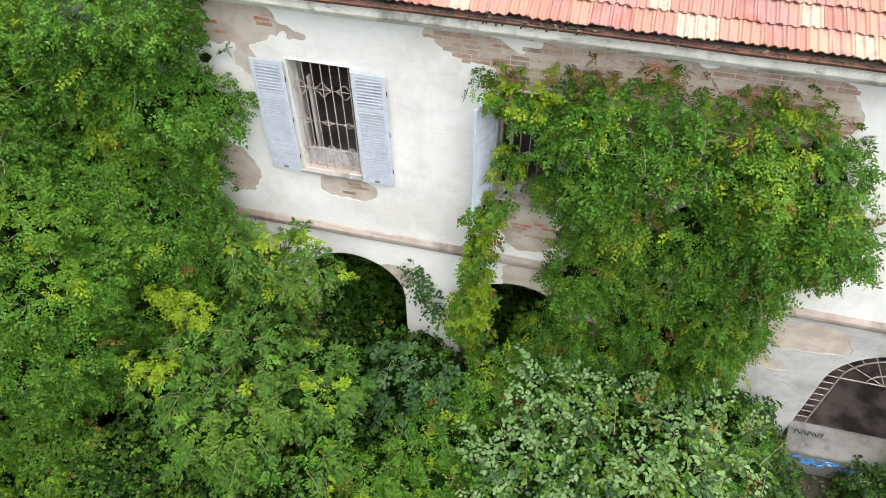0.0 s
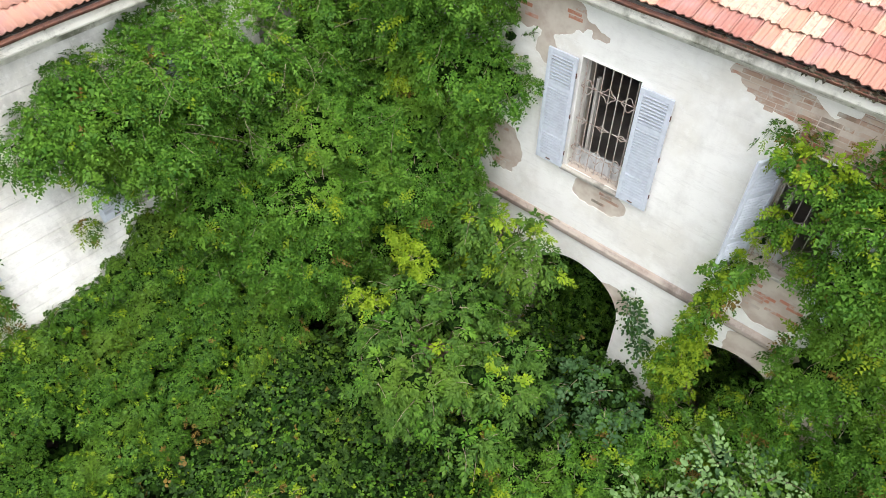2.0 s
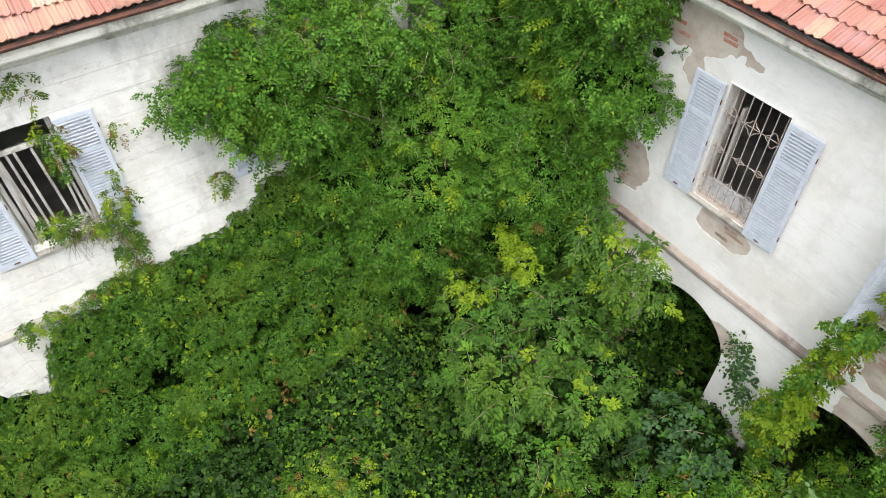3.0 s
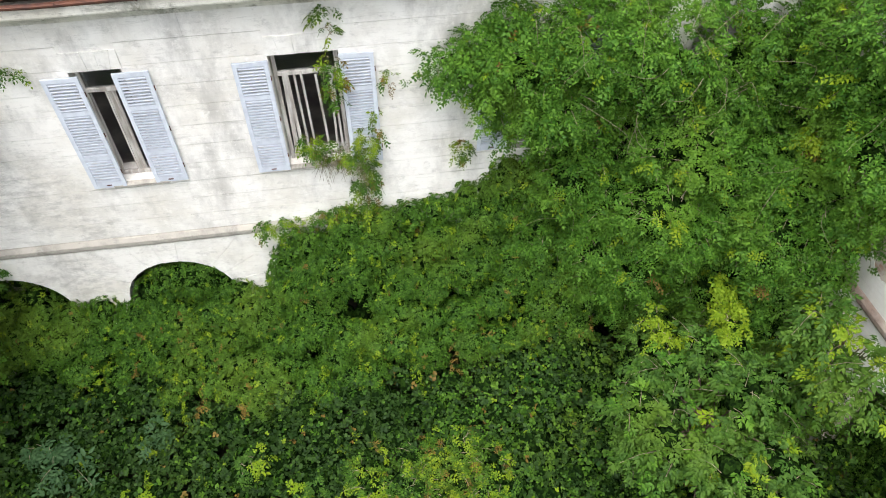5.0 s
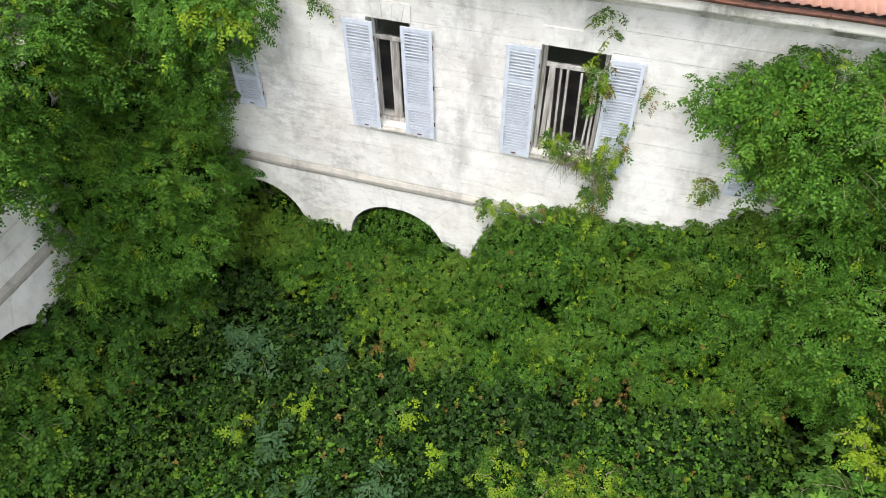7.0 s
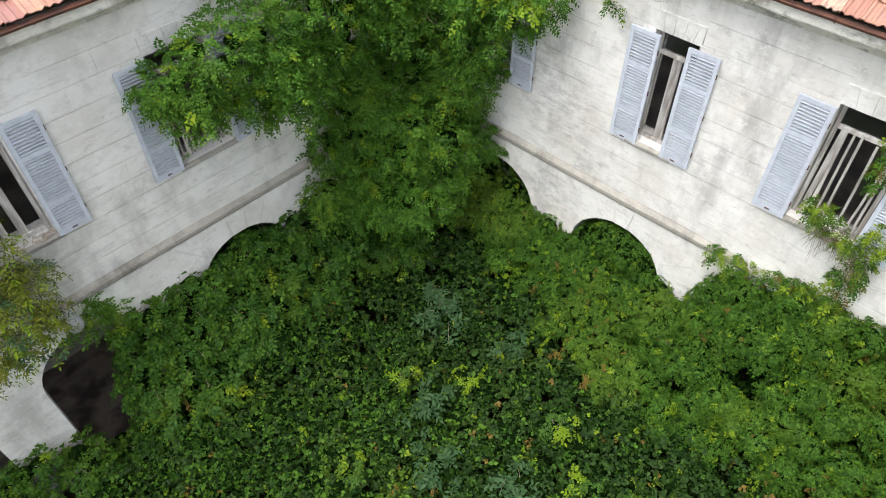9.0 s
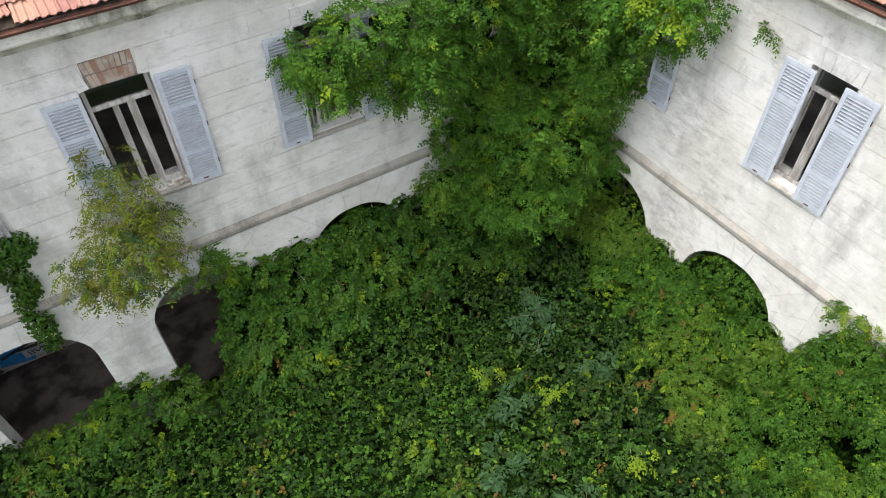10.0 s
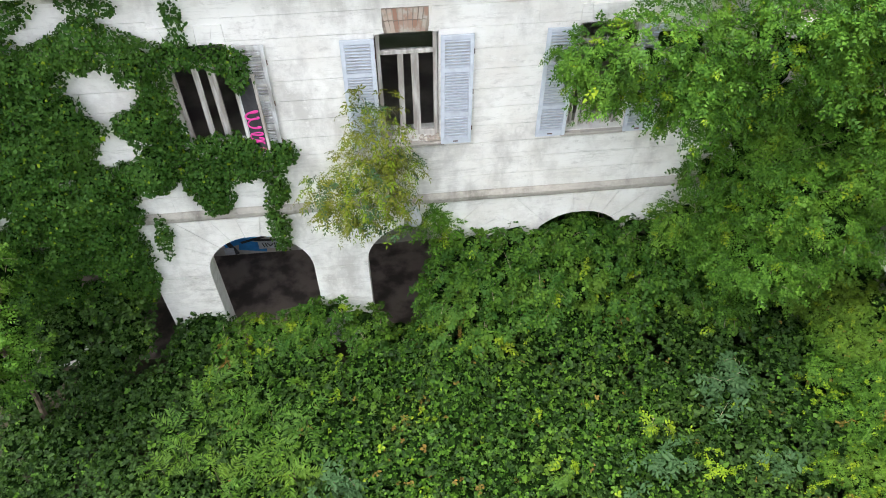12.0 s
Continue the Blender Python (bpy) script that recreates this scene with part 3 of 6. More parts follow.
def hanging_boughs(C, R, count, rng):
    """Chains of small clumps that lean out of a mass of leaves and bow down."""
    BC, BR = [], []
    away = np.array([-np.array(FRAME[side])[:3, 1] for side in FRAME])
    while len(BC) < count * 6:
        i = rng.integers(len(C))
        out = unit(away[wall_room(C[i:i + 1])[0].argmin()] + rng.normal(size=3) * (0.55, 0.55, 0.3))
        reach = rng.uniform(0.45, 0.95)
        start = C[i] + out * R[i] * 0.75 + np.array([0, 0, 0.1])
        chain = [start + out * reach * t * 0.8 - np.array([0, 0, 0.75]) * reach * t**1.7 for t in np.linspace(0, 1, 6)]
        if wall_room(np.array(chain)).min() < 0.15 or start[2] < 2.6:
            continue
        big = rng.uniform(0.8, 1.2)
        BC += chain
        BR += [(r * big, r * big, r * big * 0.7) for r in np.linspace(0.22, 0.08, 6)]
    return np.array(BC), np.array(BR)


def mass(name, label, category, C, R, per_m2, mats, share_of, seed, keep=None, core=0.7, shoot=None, rule=outside, sink=0.10, stem_share=0.3, dark_core=True, boughs=0, depth=0.12, **style):
    """A mass of creeper or shrub: an Empty with its leaves, its stems and its painted dark core."""
    rng = np.random.default_rng(seed)
    thing = new(name)
    base = C.mean(0)
    thing.location = (base[0], base[1], 0)
    tagged(thing, label, category)
    P, N = scatter(C, R, per_m2, rng, lambda p, n: (rule(p, n) if rule else True) & (keep(p, n) if keep else np.ones(len(p), bool)), sink=sink)
    made = []
    if boughs:
        BC, BR = hanging_boughs(C, R, boughs, rng)
        BP, BN = scatter(BC, BR, 230, rng, lambda p, n: outside(p, n) & (n[:, 2] > -0.35), sink=0.03)
        made.append(leaves("leaves", BP, BN, rng, mats, share_of, **{**style, "out": 0.6, "droop": 0.55}))
    if shoot:
        LP, LN, LD, tone, line = shoots(P, N, rng, **shoot)
        ok = rule(LP, LN) if rule else np.ones(len(LP), bool)
        kind = np.searchsorted(np.cumsum(share_of)[:-1], tone)
        made.append(leaves("leaves", LP[ok], LN[ok], rng, mats, share_of, D=LD[ok], choice=kind[ok], **style))
        pick = rng.random(len(P)) < stem_share
        if pick.sum() > 3:
            made.append(strands("stem_tangle", [p[pick] for p in line], M["twig"]))
    else:
        made.append(leaves("leaves", P, N, rng, mats, share_of, **style))
    if dark_core and (C[:, 2] < 7.7).any():
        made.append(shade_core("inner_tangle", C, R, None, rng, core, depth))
    for o in made:
        o.parent = thing
        o.matrix_parent_inverse = Matrix.Translation(-thing.location)
        tagged(o, kind="stuff")
    return thing


W3 = [M["leaf_wisteria"], M["leaf_fresh"], M["leaf_rusty"]]
rng = np.random.default_rng(11)
FROND = dict(core=0.82, shoot=dict(reach=0.20, count=5, fall=0.22, face=1.6), length=0.13, pairs=3, leaf_long=0.054, leaf_wide=0.034, shape="dart", flat=0.3, sink=0.05)


def bank_top(x, y):
    """Height of the growth where it meets each wall."""
    west = np.interp(y, [-8.8, -5.3, -1.95, -1.6, -0.9, 0.2, 1.5, 2.4, 7.4], [3.1, 2.95, 3.1, 4.15, 4.55, 4.75, 4.95, 5.6, 5.5])
    south = np.interp(-x, [-9, -4.6, -4.15, -3.5, -2.3, -1.4, -0.6, -0.2, 0.1, 1.0, 1.35, 2.0, 5.5, 9], [3.0, 2.7, 1.7, 1.45, 1.4, 1.8, 1.9, 1.3, 0.6, 0.6, 3.2, 3.65, 3.7, 3.4])
    north = np.interp(x, [-9, -5.3, -3, -1, 1, 3, 3.4, 4], [4.0, 2.6, 1.7, 1.9, 2.3, 1.7, 0.3, 0.0])
    return north, west, south


def ground_height(x, y):
    """Top of the growth over the court: low in the middle, banked up against the walls."""
    n_, w_, s_ = np.maximum(wall_room(np.stack([x, y, 0 * x + 1], -1)), 0).T
    tn, tw, ts = bank_top(x, y)
    low = 1.05 + 0.3 * np.array([noise.noise((a * 0.5, b * 0.5, 2.0)) for a, b in zip(x, y)])
    bare = np.clip((x - 2.8) / 0.8, 0, 1) * np.clip((y - 4.2) / 0.8, 0, 1)
    h = h0 = low * (1 - bare)
    for top, far, fade in ((tn, n_, 0.9), (tw, w_, 1.35), (ts, s_, 1.0)):
        k = np.exp(-((far / fade) ** 1.3))
        h = np.where(top > low, np.maximum(h, h0 + (top - h0) * k), h + (top - h) * k)
    return h


def court_clumps(keep, step, size, rng, uneven=0.14):
    """Clumps over the growth's surface, closer together where it is steep."""
    C, R = [], []
    for gx in np.arange(-9, 7.6, step):
        for gy in np.arange(-10, 8, step):
            x, y = gx + rng.uniform(-0.45, 0.45) * step, gy + rng.uniform(-0.45, 0.45) * step
            if wall_room(np.array([[x, y, 1.0]])).min() < 0.12 or not keep(x, y):
                continue
            h, hx, hy = ground_height(np.array([x, x + 0.1, x]), np.array([y, y, y + 0.1]))
            slope = math.hypot(hx - h, hy - h) / 0.1
            for k in range(1 + int(slope * 0.9)):
                r = rng.uniform(*size)
                z = h + rng.uniform(-uneven, uneven) - (k and rng.uniform(0, slope) * step * 0.8)
                if h > 0.3:
                    C.append((x, y, max(z - r * 0.55, 0.1)))
                    R.append((r, r, r * 0.7))
    return np.array(C), np.array(R)


def court_rule(P, N):
    """Only the upper side of the ground growth bears leaves; thinner in the hidden middle of the court."""
    bare = np.clip((np.hypot(P[:, 0], P[:, 1]) - 4.0) / 0.5, 0.25, 1) * np.where((P[:, 0] > 3.6) & (np.abs(P[:, 1]) < 4.2), 0.25, 1.0)
    thin = np.random.default_rng(3).random(len(P)) < bare
    return (wall_room(P).min(1) > 0.02) & (N[:, 2] > 0.0) & thin


def bank_rule(P, N):
    """The bank's outer skin alone bears leaves."""
    return (wall_room(P).min(1) > 0.02) & (N[:, 2] > -0.15) & (P[:, 2] > ground_height(P[:, 0], P[:, 1]) - 0.5)


def in_bank(x, y):
    n_, w_, s_ = wall_room(np.array([[x, y, 1.0]]))[0]
    wob = 0.75 * noise.noise((x * 0.45, y * 0.45, 8.0)) + 0.35 * noise.noise((x * 2.1, y * 2.1, 3.0))
    wide = np.interp(y, [-8.0, -7.0, -5.0, -3.4, -2.0, 4.0], [0.7, 0.75, 1.2, 1.5, 1.65, 1.6])
    return w_ < wide + 0.5 * wob or (s_ < 1.05 + 0.5 * wob and -x > 1.1) or (s_ < 0.9 + 0.5 * wob)


# brambles over the court
C, R = court_clumps(lambda x, y: not in_bank(x, y) and x < 3.2 and not (x > -5.4 and y < -3.6) and y < 0.4, 0.46, (0.38, 0.60), rng)
mass("bramble", "dense dark green bramble covering the courtyard floor", "bramble", C, R, 160,
     [M["leaf_bramble"], M["leaf_bank"], M["leaf_fresh"], M["leaf_rusty"]], (0.82, 0.165, 0.005, 0.010), 21, core=0.62, rule=court_rule,
     length=0.06, pairs=1, leaf_long=0.061, leaf_wide=0.048, shape="oval", droop=0.1, out=0.7, flat=0.6, sink=0.13)
C, R = court_clumps(lambda x, y: not in_bank(x, y) and x < 3.2 and (x > -5.4 and y < -3.6 or y >= 0.4), 0.48, (0.38, 0.60), rng)
mass("bramble", "green bramble mixed with young creeper shoots", "bramble", C, R, 185,
     [M["leaf_bramble"], M["leaf_bank"], M["leaf_fresh"], M["leaf_rusty"]], (0.48, 0.50, 0.012, 0.008), 28, core=0.62, rule=court_rule,
     length=0.06, pairs=1, leaf_long=0.061, leaf_wide=0.048, shape="oval", droop=0.1, out=0.7, flat=0.6, sink=0.13)
C, R = court_clumps(lambda x, y: x >= 3.2, 0.6, (0.40, 0.65), rng)
mass("bramble", "dark bramble thicket at the open side of the court", "bramble", C, R, 190,
     [M["leaf_bramble"], M["leaf_bank"]], (0.93, 0.07), 22, core=0.65, rule=court_rule,
     length=0.06, pairs=1, leaf_long=0.066, leaf_wide=0.052, shape="oval", droop=0.1, out=0.7, flat=0.6)

# a yellowing patch in the middle of it
patch = np.array([(-5.5 + 0.75 * q * math.cos(t), 0.4 + 1.4 * q * math.sin(t), 1.22 + rng.uniform(-0.1, 0.1)) for q, t in zip(rng.uniform(0, 1, 26) ** 0.5, rng.uniform(0, 6.28, 26))])
mass("creeper", "yellow-green and rusty creeper patch over the bramble", "climber", patch, np.tile((0.26, 0.26, 0.2), (26, 1)), 60, [M["leaf_bank"], M["leaf_fresh"], M["leaf_rusty"]], (0.64, 0.27, 0.09), 26,
     core=0.6, rule=court_rule, shoot=dict(reach=0.22, count=5), length=0.09, pairs=2, leaf_long=0.05, leaf_wide=0.026)

# small-leaved creeper banked up against the walls
def wall_foot(side, s0, s1, rng):
    """Clumps that stack up against the foot of a wall, to the height of its bank."""
    C, R = [], []
    for s in np.arange(s0, s1, 0.36):
        for o in (0.18, 0.42):
            x, y, _ = to_world(side, s, o, 0)
            top = ground_height(np.array([x]), np.array([y]))[0]
            for z in np.arange(0.4, top + 0.1, 0.45):
                C.append(to_world(side, s + rng.uniform(-0.15, 0.15), o + rng.uniform(-0.08, 0.08), min(z + rng.uniform(-0.15, 0.15), top - 0.1)))
                R.append((0.3, 0.3, 0.28))
    return np.array(C), np.array(R)


C, R = court_clumps(lambda x, y: in_bank(x, y) and wall_room(np.array([[x, y, 1.0]]))[0].argmin() == 1, 0.34, (0.26, 0.36), rng, 0.07)
C2, R2 = wall_foot("west", -8.4, 6.5, rng)
C, R = np.concatenate([C, C2]), np.concatenate([R, R2])
mass("creeper_bank", "fine-leaved bright green creeper banked against the west wall", "climber", C, R, 430,
     [M["leaf_bank"], M["leaf_fresh"], M["leaf_rusty"]], (0.955, 0.039, 0.006), 23, core=0.85, depth=0.085, rule=bank_rule,
     length=0.09, pairs=3, leaf_long=0.045, leaf_wide=0.029, shape="dart", droop=0.25, out=0.35, flat=0.45, sink=0.04)
C, R = court_clumps(lambda x, y: x < 3.2 and in_bank(x, y) and wall_room(np.array([[x, y, 1.0]]))[0].argmin() == 2, 0.36, (0.26, 0.38), rng, 0.09)
C2, R2 = wall_foot("south", 1.5, 8.0, rng)
C, R = np.concatenate([C, C2]), np.concatenate([R, R2])
mass("creeper_bank", "leafy green creeper banked against the south arcade", "climber", C, R, 50,
     [M["leaf_bank"], M["leaf_ivy"], M["leaf_fresh"]], (0.60, 0.375, 0.025), 24, core=0.78, rule=bank_rule,
     shoot=dict(reach=0.26, count=6, face=1.0), length=0.10, pairs=2, leaf_long=0.062, leaf_wide=0.042, shape="oval", flat=0.35)
C = np.array([to_world("north", s_, o, z) for s_, o, z in ((3.3, 0.5, 0.7), (3.7, 0.6, 0.5), (3.5, 1.1, 0.5), (4.1, 0.35, 0.25), (3.2, 1.5, 0.6), (5.9, 0.3, 0.3), (6.3, 0.35, 0.45), (6.1, 0.7, 0.3), (6.7, 0.5, 0.5), (5.7, 1.0, 0.1), (6.1, 1.1, 0.2), (3.2, 0.3, 1.6), (3.35, 0.45, 1.2), (3.9, 1.6, 0.4), (3.6, 0.5, 1.3), (3.9, 0.6, 0.95), (3.45, 0.35, 1.9), (4.2, 0.75, 0.6), (4.35, 0.95, 0.35), (6.0, 0.55, 0.75), (6.35, 0.5, 0.95))])
mass("creeper", "low dark creeper at the foot of the walled arch", "climber", C, np.tile((0.34, 0.34, 0.3), (len(C), 1)), 110, [M["leaf_bramble"], M["leaf_ivy"]], (0.7, 0.3), 27, dark_core=False,
     shoot=dict(reach=0.25, count=5), length=0.08, pairs=1, leaf_long=0.06, leaf_wide=0.045, shape="oval")
# growth that pushes through the arches
def arch_rule(side):
    """Leaves that keep inside the arches where they pass through the wall."""
    inv = np.array(FRAME[side].inverted())

    def rule(P, N):
        s, y, z = (P @ inv[:3, :3].T + inv[:3, 3]).T
        clear = np.zeros(len(P), bool)
        for c in ARCHES[side]:
            clear |= np.where(z > SPRING, np.hypot(s - c, z - SPRING), np.abs(s - c)) < 0.97
        return (clear | (y < -0.03)) & (z < 3.8)
    return rule


for side, c, count, top, deep, label in (("west", -6.82, 32, 3.60, (-0.60, 0.05), "green creeper filling an arch of the west wall"),
                                         ("west", -3.80, 44, 3.72, (-0.42, 0.10), "sunlit green creeper filling an arch up to its crown"),
                                         ("south", 4.08, 24, 3.45, (-0.9, 0.0), "green creeper pushing through the south arcade"),
                                         ("north", -4.10, 64, 3.55, (-1.9, -0.5), "shaded green creeper inside the north arcade"),
                                         ("north", -1.03, 30, 2.7, (-1.9, -0.7), "shaded green creeper behind the hung arch")):
    C = []
    while len(C) < count:
        ds_, z = rng.uniform(-0.75, 0.75), rng.uniform(top - 1.7 - (side == "north") * 1.4, top)
        if math.hypot(ds_, max(z - SPRING, 0)) < 0.72:
            C.append(to_world(side, c + ds_, rng.uniform(*deep), z))
    C = np.array(C)
    mass("creeper_bank", label, "climber", C, np.tile((0.34, 0.34, 0.30), (count, 1)), 150, [M["leaf_bank"], M["leaf_fresh"]], (0.975, 0.025), 25 + count,
         core=0.8, rule=arch_rule(side), length=0.10, pairs=3, leaf_long=0.042, leaf_wide=0.027, shape="dart", droop=0.25, out=0.4, sink=0.04)

# corner of north and west walls
C1, R1 = wall_clumps("north", [(-7.6, 7.4, 2.0, 1.2, 0), (-6.45, 7.0, 0.85, 0.45, 0), (-6.9, 8.5, 1.2, 0.5, 0), (-6.75, 6.2, 0.55, 0.6, 0), (-6.75, 5.3, 0.5, 0.6, 0)], 95, (0.34, 0.58), (0.10, 0.65), rng)
C3, R3 = wall_clumps("north", [(-7.9, 5.2, 1.9, 1.5, 0), (-7.7, 3.6, 2.0, 2.0, 0)], 60, (0.40, 0.66), (0.35, 1.9), rng, gaps=[(-8.2, 3.9, 0.8, 0.8, 0)])
C2, R2 = wall_clumps("west", [(4.1, 7.5, 2.45, 0.8, 0), (2.75, 6.75, 0.6, 0.5, 0), (5.2, 6.0, 2.5, 1.6, 0)], 100, (0.34, 0.58), (0.12, 0.7), rng)
C4, R4 = wall_clumps("west", [(5.4, 5.4, 2.5, 1.4, 0), (5.3, 3.9, 2.8, 1.6, 0)], 75, (0.40, 0.66), (0.35, 1.9), rng, gaps=[(6.0, 4.0, 0.75, 0.8, 0)])
C5, R5 = wall_clumps("west", [(1.62, 7.45, 0.55, 0.42, 12), (2.3, 7.5, 0.9, 0.6, 0), (2.6, 6.9, 0.7, 0.6, 0), (3.1, 7.9, 0.9, 0.4, 0)], 120, (0.20, 0.30), (0.06, 0.34), rng)
mass("wisteria", "thick green wisteria smothering the corner of the house", "climber", np.concatenate([C1, C2, C3, C4, C5]), np.concatenate([R1, R2, R3, R4, R5]),
     60, W3, (0.97, 0.027, 0.003), 31, boughs=70, depth=0.15, **FROND)

# north wall, round the second window
C, R = wall_clumps("north", [(0.9, 7.35, 1.95, 0.72, 2), (2.1, 7.35, 0.95, 0.75, 0), (1.1, 6.1, 1.95, 1.0, 0), (2.3, 6.0, 1.05, 1.3, 0), (1.7, 4.7, 1.45, 1.1, 0), (2.35, 3.3, 0.65, 1.4, 0), (0.05, 4.5, 0.35, 1.2, 8), (-0.1, 6.7, 0.75, 1.1, 0), (-0.1, 7.5, 0.7, 0.5, 0), (3.0, 6.3, 0.55, 1.1, 0), (-0.35, 2.5, 0.7, 0.6, 0), (1.0, 2.3, 1.3, 0.7, 0), (1.2, 3.5, 0.8, 0.35, 0)], 305, (0.22, 0.36), (0.06, 0.40), rng,
                   gaps=[(0.42, 3.4, 0.30, 0.5, 0), (-1.1, 6.5, 0.5, 0.9, 0), (-0.95, 5.1, 0.6, 0.6, 0), (-1.3, 2.9, 0.6, 0.5, 0), (1.6, 4.75, 0.4, 0.35, 0), (-0.5, 4.5, 0.32, 0.3, 0)])
C2, R2 = wall_clumps("north", [(-1.25, 7.85, 0.55, 0.2, 0), (-1.22, 7.2, 0.06, 0.5, 0), (-1.36, 6.35, 0.06, 0.6, 0), (-1.56, 5.5, 0.08, 0.7, 0), (-1.72, 4.3, 0.14, 1.3, 0), (-1.75, 2.9, 0.32, 0.8, 0)], 140, (0.08, 0.15), (0.34, 0.40), rng)
mass("wisteria", "lush wisteria hanging over the north wall and its window", "climber", C, R, 60, W3, (0.90, 0.08, 0.02), 32, boughs=16, **FROND)
mass("wisteria", "trailing yellow-green wisteria strand across a shutter", "climber", C2, R2, 80, W3, (0.45, 0.53, 0.02), 38, core=0.6, shoot=dict(reach=0.16, count=5, fall=0.4, face=1.2), length=0.11, pairs=3, leaf_long=0.058, leaf_wide=0.032, flat=0.3)

C, R = wall_clumps("north", [(-0.2, 8.22, 0.9, 0.12, 0), (1.7, 8.15, 0.7, 0.15, 8), (-1.6, 7.95, 0.3, 0.12, 0), (0.6, 8.35, 0.25, 0.12, 0)], 30, (0.10, 0.18), (0.06, 0.2), rng)
mass("creeper", "rusty dry creeper tips on bare brick", "climber", C, R, 70, [M["leaf_fresh"], M["leaf_rusty"], M["leaf_bank"]], (0.35, 0.3, 0.35), 39, dark_core=False,
     shoot=dict(reach=0.2, count=5), length=0.09, pairs=3, leaf_long=0.045, leaf_wide=0.022)

# corner of west and south walls
C1, R1 = wall_clumps("west", [(-6.6, 7.8, 1.1, 0.38, 0), (-7.0, 7.5, 0.95, 0.55, 0), (-8.0, 7.2, 1.25, 1.2, 0), (-7.5, 5.8, 0.55, 0.9, 0), (-8.2, 4.8, 1.1, 2.4, 0), (-7.5, 4.2, 0.5, 0.9, 0)], 85, (0.32, 0.55), (0.12, 0.75), rng)
C2, R2 = wall_clumps("south", [(4.5, 7.55, 1.35, 0.55, 0), (4.6, 7.0, 0.95, 0.5, 0), (5.4, 6.6, 0.6, 0.45, 0), (6.75, 5.7, 0.25, 1.0, 0), (6.7, 4.3, 0.6, 0.9, 0), (6.5, 3.7, 0.8, 0.5, 0), (6.6, 7.2, 1.6, 1.1, 0), (7.95, 5.6, 1.25, 1.8, 0), (7.7, 7.5, 1.3, 1.0, 0), (7.2, 8.2, 1.5, 0.5, 0)], 135, (0.32, 0.55), (0.12, 0.7), rng)
C3, R3 = wall_clumps("south", [(7.8, 4.6, 1.2, 1.2, 0), (7.6, 3.4, 1.4, 1.3, 0)], 40, (0.38, 0.6), (0.35, 1.7), rng)
mass("wisteria", "dark green wisteria hanging in the corner between two wings", "climber", np.concatenate([C1, C2, C3]), np.concatenate([R1, R2, R3]),
     60, [M["leaf_wisteria"], M["leaf_ivy"], M["leaf_fresh"]], (0.84, 0.12, 0.04), 33, boughs=92, depth=0.20, **FROND)

# ivy on the south wall
IVY = [(-4.7, 8.45, 0.55, 0.25, 0), (-3.5, 8.35, 0.45, 0.2, 0), (-4.2, 7.75, 0.6, 0.3, 0), (-3.45, 5.5, 0.4, 0.35, 0), (-5.3, 7.6, 0.6, 1.0, 0), (-3.6, 8.05, 0.6, 0.22, 0), (-4.75, 6.6, 0.5, 2.2, 0), (-4.3, 5.1, 0.5, 0.65, 0), (-3.9, 6.55, 0.9, 0.3, 0), (-3.2, 6.9, 0.3, 1.2, 0), (-3.7, 7.75, 1.0, 0.35, 0), (-4.4, 7.2, 0.45, 0.9, 0), (-3.4, 5.75, 0.4, 0.3, 0),
       (-5.3, 4.6, 1.4, 3.0, 0), (-6.6, 5.2, 1.6, 3.4, 0), (-6.2, 2.6, 1.6, 1.4, 0), (-4.6, 3.6, 0.5, 1.6, 0)]
IVY_FINE = [(-2.9, 8.4, 0.4, 0.10, 0), (-2.38, 8.0, 0.12, 0.45, 0), (-2.95, 7.6, 0.35, 0.5, 0), (-2.4, 7.6, 0.2, 0.18, 0), (-1.95, 7.56, 0.40, 0.12, 0), (-1.62, 7.4, 0.10, 0.42, 0), (-2.95, 6.9, 0.26, 0.7, 0), (-3.35, 6.85, 0.4, 0.18, 0),
            (-3.0, 6.2, 0.28, 0.6, 0), (-2.4, 5.90, 0.70, 0.24, 0), (-2.6, 5.3, 0.42, 0.45, 0), (-2.55, 4.8, 0.28, 0.36, 0), (-1.95, 5.5, 0.5, 0.3, 0), (-2.5, 4.95, 0.13, 0.22, 0), (-1.8, 5.85, 0.35, 0.2, 0), (-1.33, 5.68, 0.28, 0.28, 0), (-1.45, 5.1, 0.12, 0.5, 0), (-1.58, 4.15, 0.08, 0.75, 0),
            (-3.66, 3.95, 0.05, 0.6, -8), (-3.4, 5.5, 0.3, 0.5, 0)]
BARE = [(-3.66, 7.15, 0.60, 0.58, 0), (-3.80, 5.97, 0.42, 0.36, 0), (-4.38, 8.0, 0.34, 0.24, 0), (-4.0, 8.35, 0.34, 0.2, 0), (-2.75, 8.2, 0.42, 0.36, 0), (-3.3, 4.75, 0.5, 0.3, 0)]
C, R = wall_clumps("south", IVY, 620, (0.15, 0.23), (0.05, 0.24), rng, gaps=BARE)
C2, R2 = wall_clumps("south", IVY_FINE, 420, (0.09, 0.14), (0.03, 0.13), rng, gaps=BARE)
mass("ivy", "dark glossy ivy creeping over the south wall", "ivy", np.concatenate([C, C2]), np.concatenate([R, R2]), 1750, [M["leaf_ivy"], M["leaf_fresh"]], (0.975, 0.025), 34, core=0.72, depth=0.05,
     length=0.04, pairs=0, leaf_long=0.050, leaf_wide=0.046, shape="slim", droop=0.6, out=0.5, flat=0.15, sink=0.02)

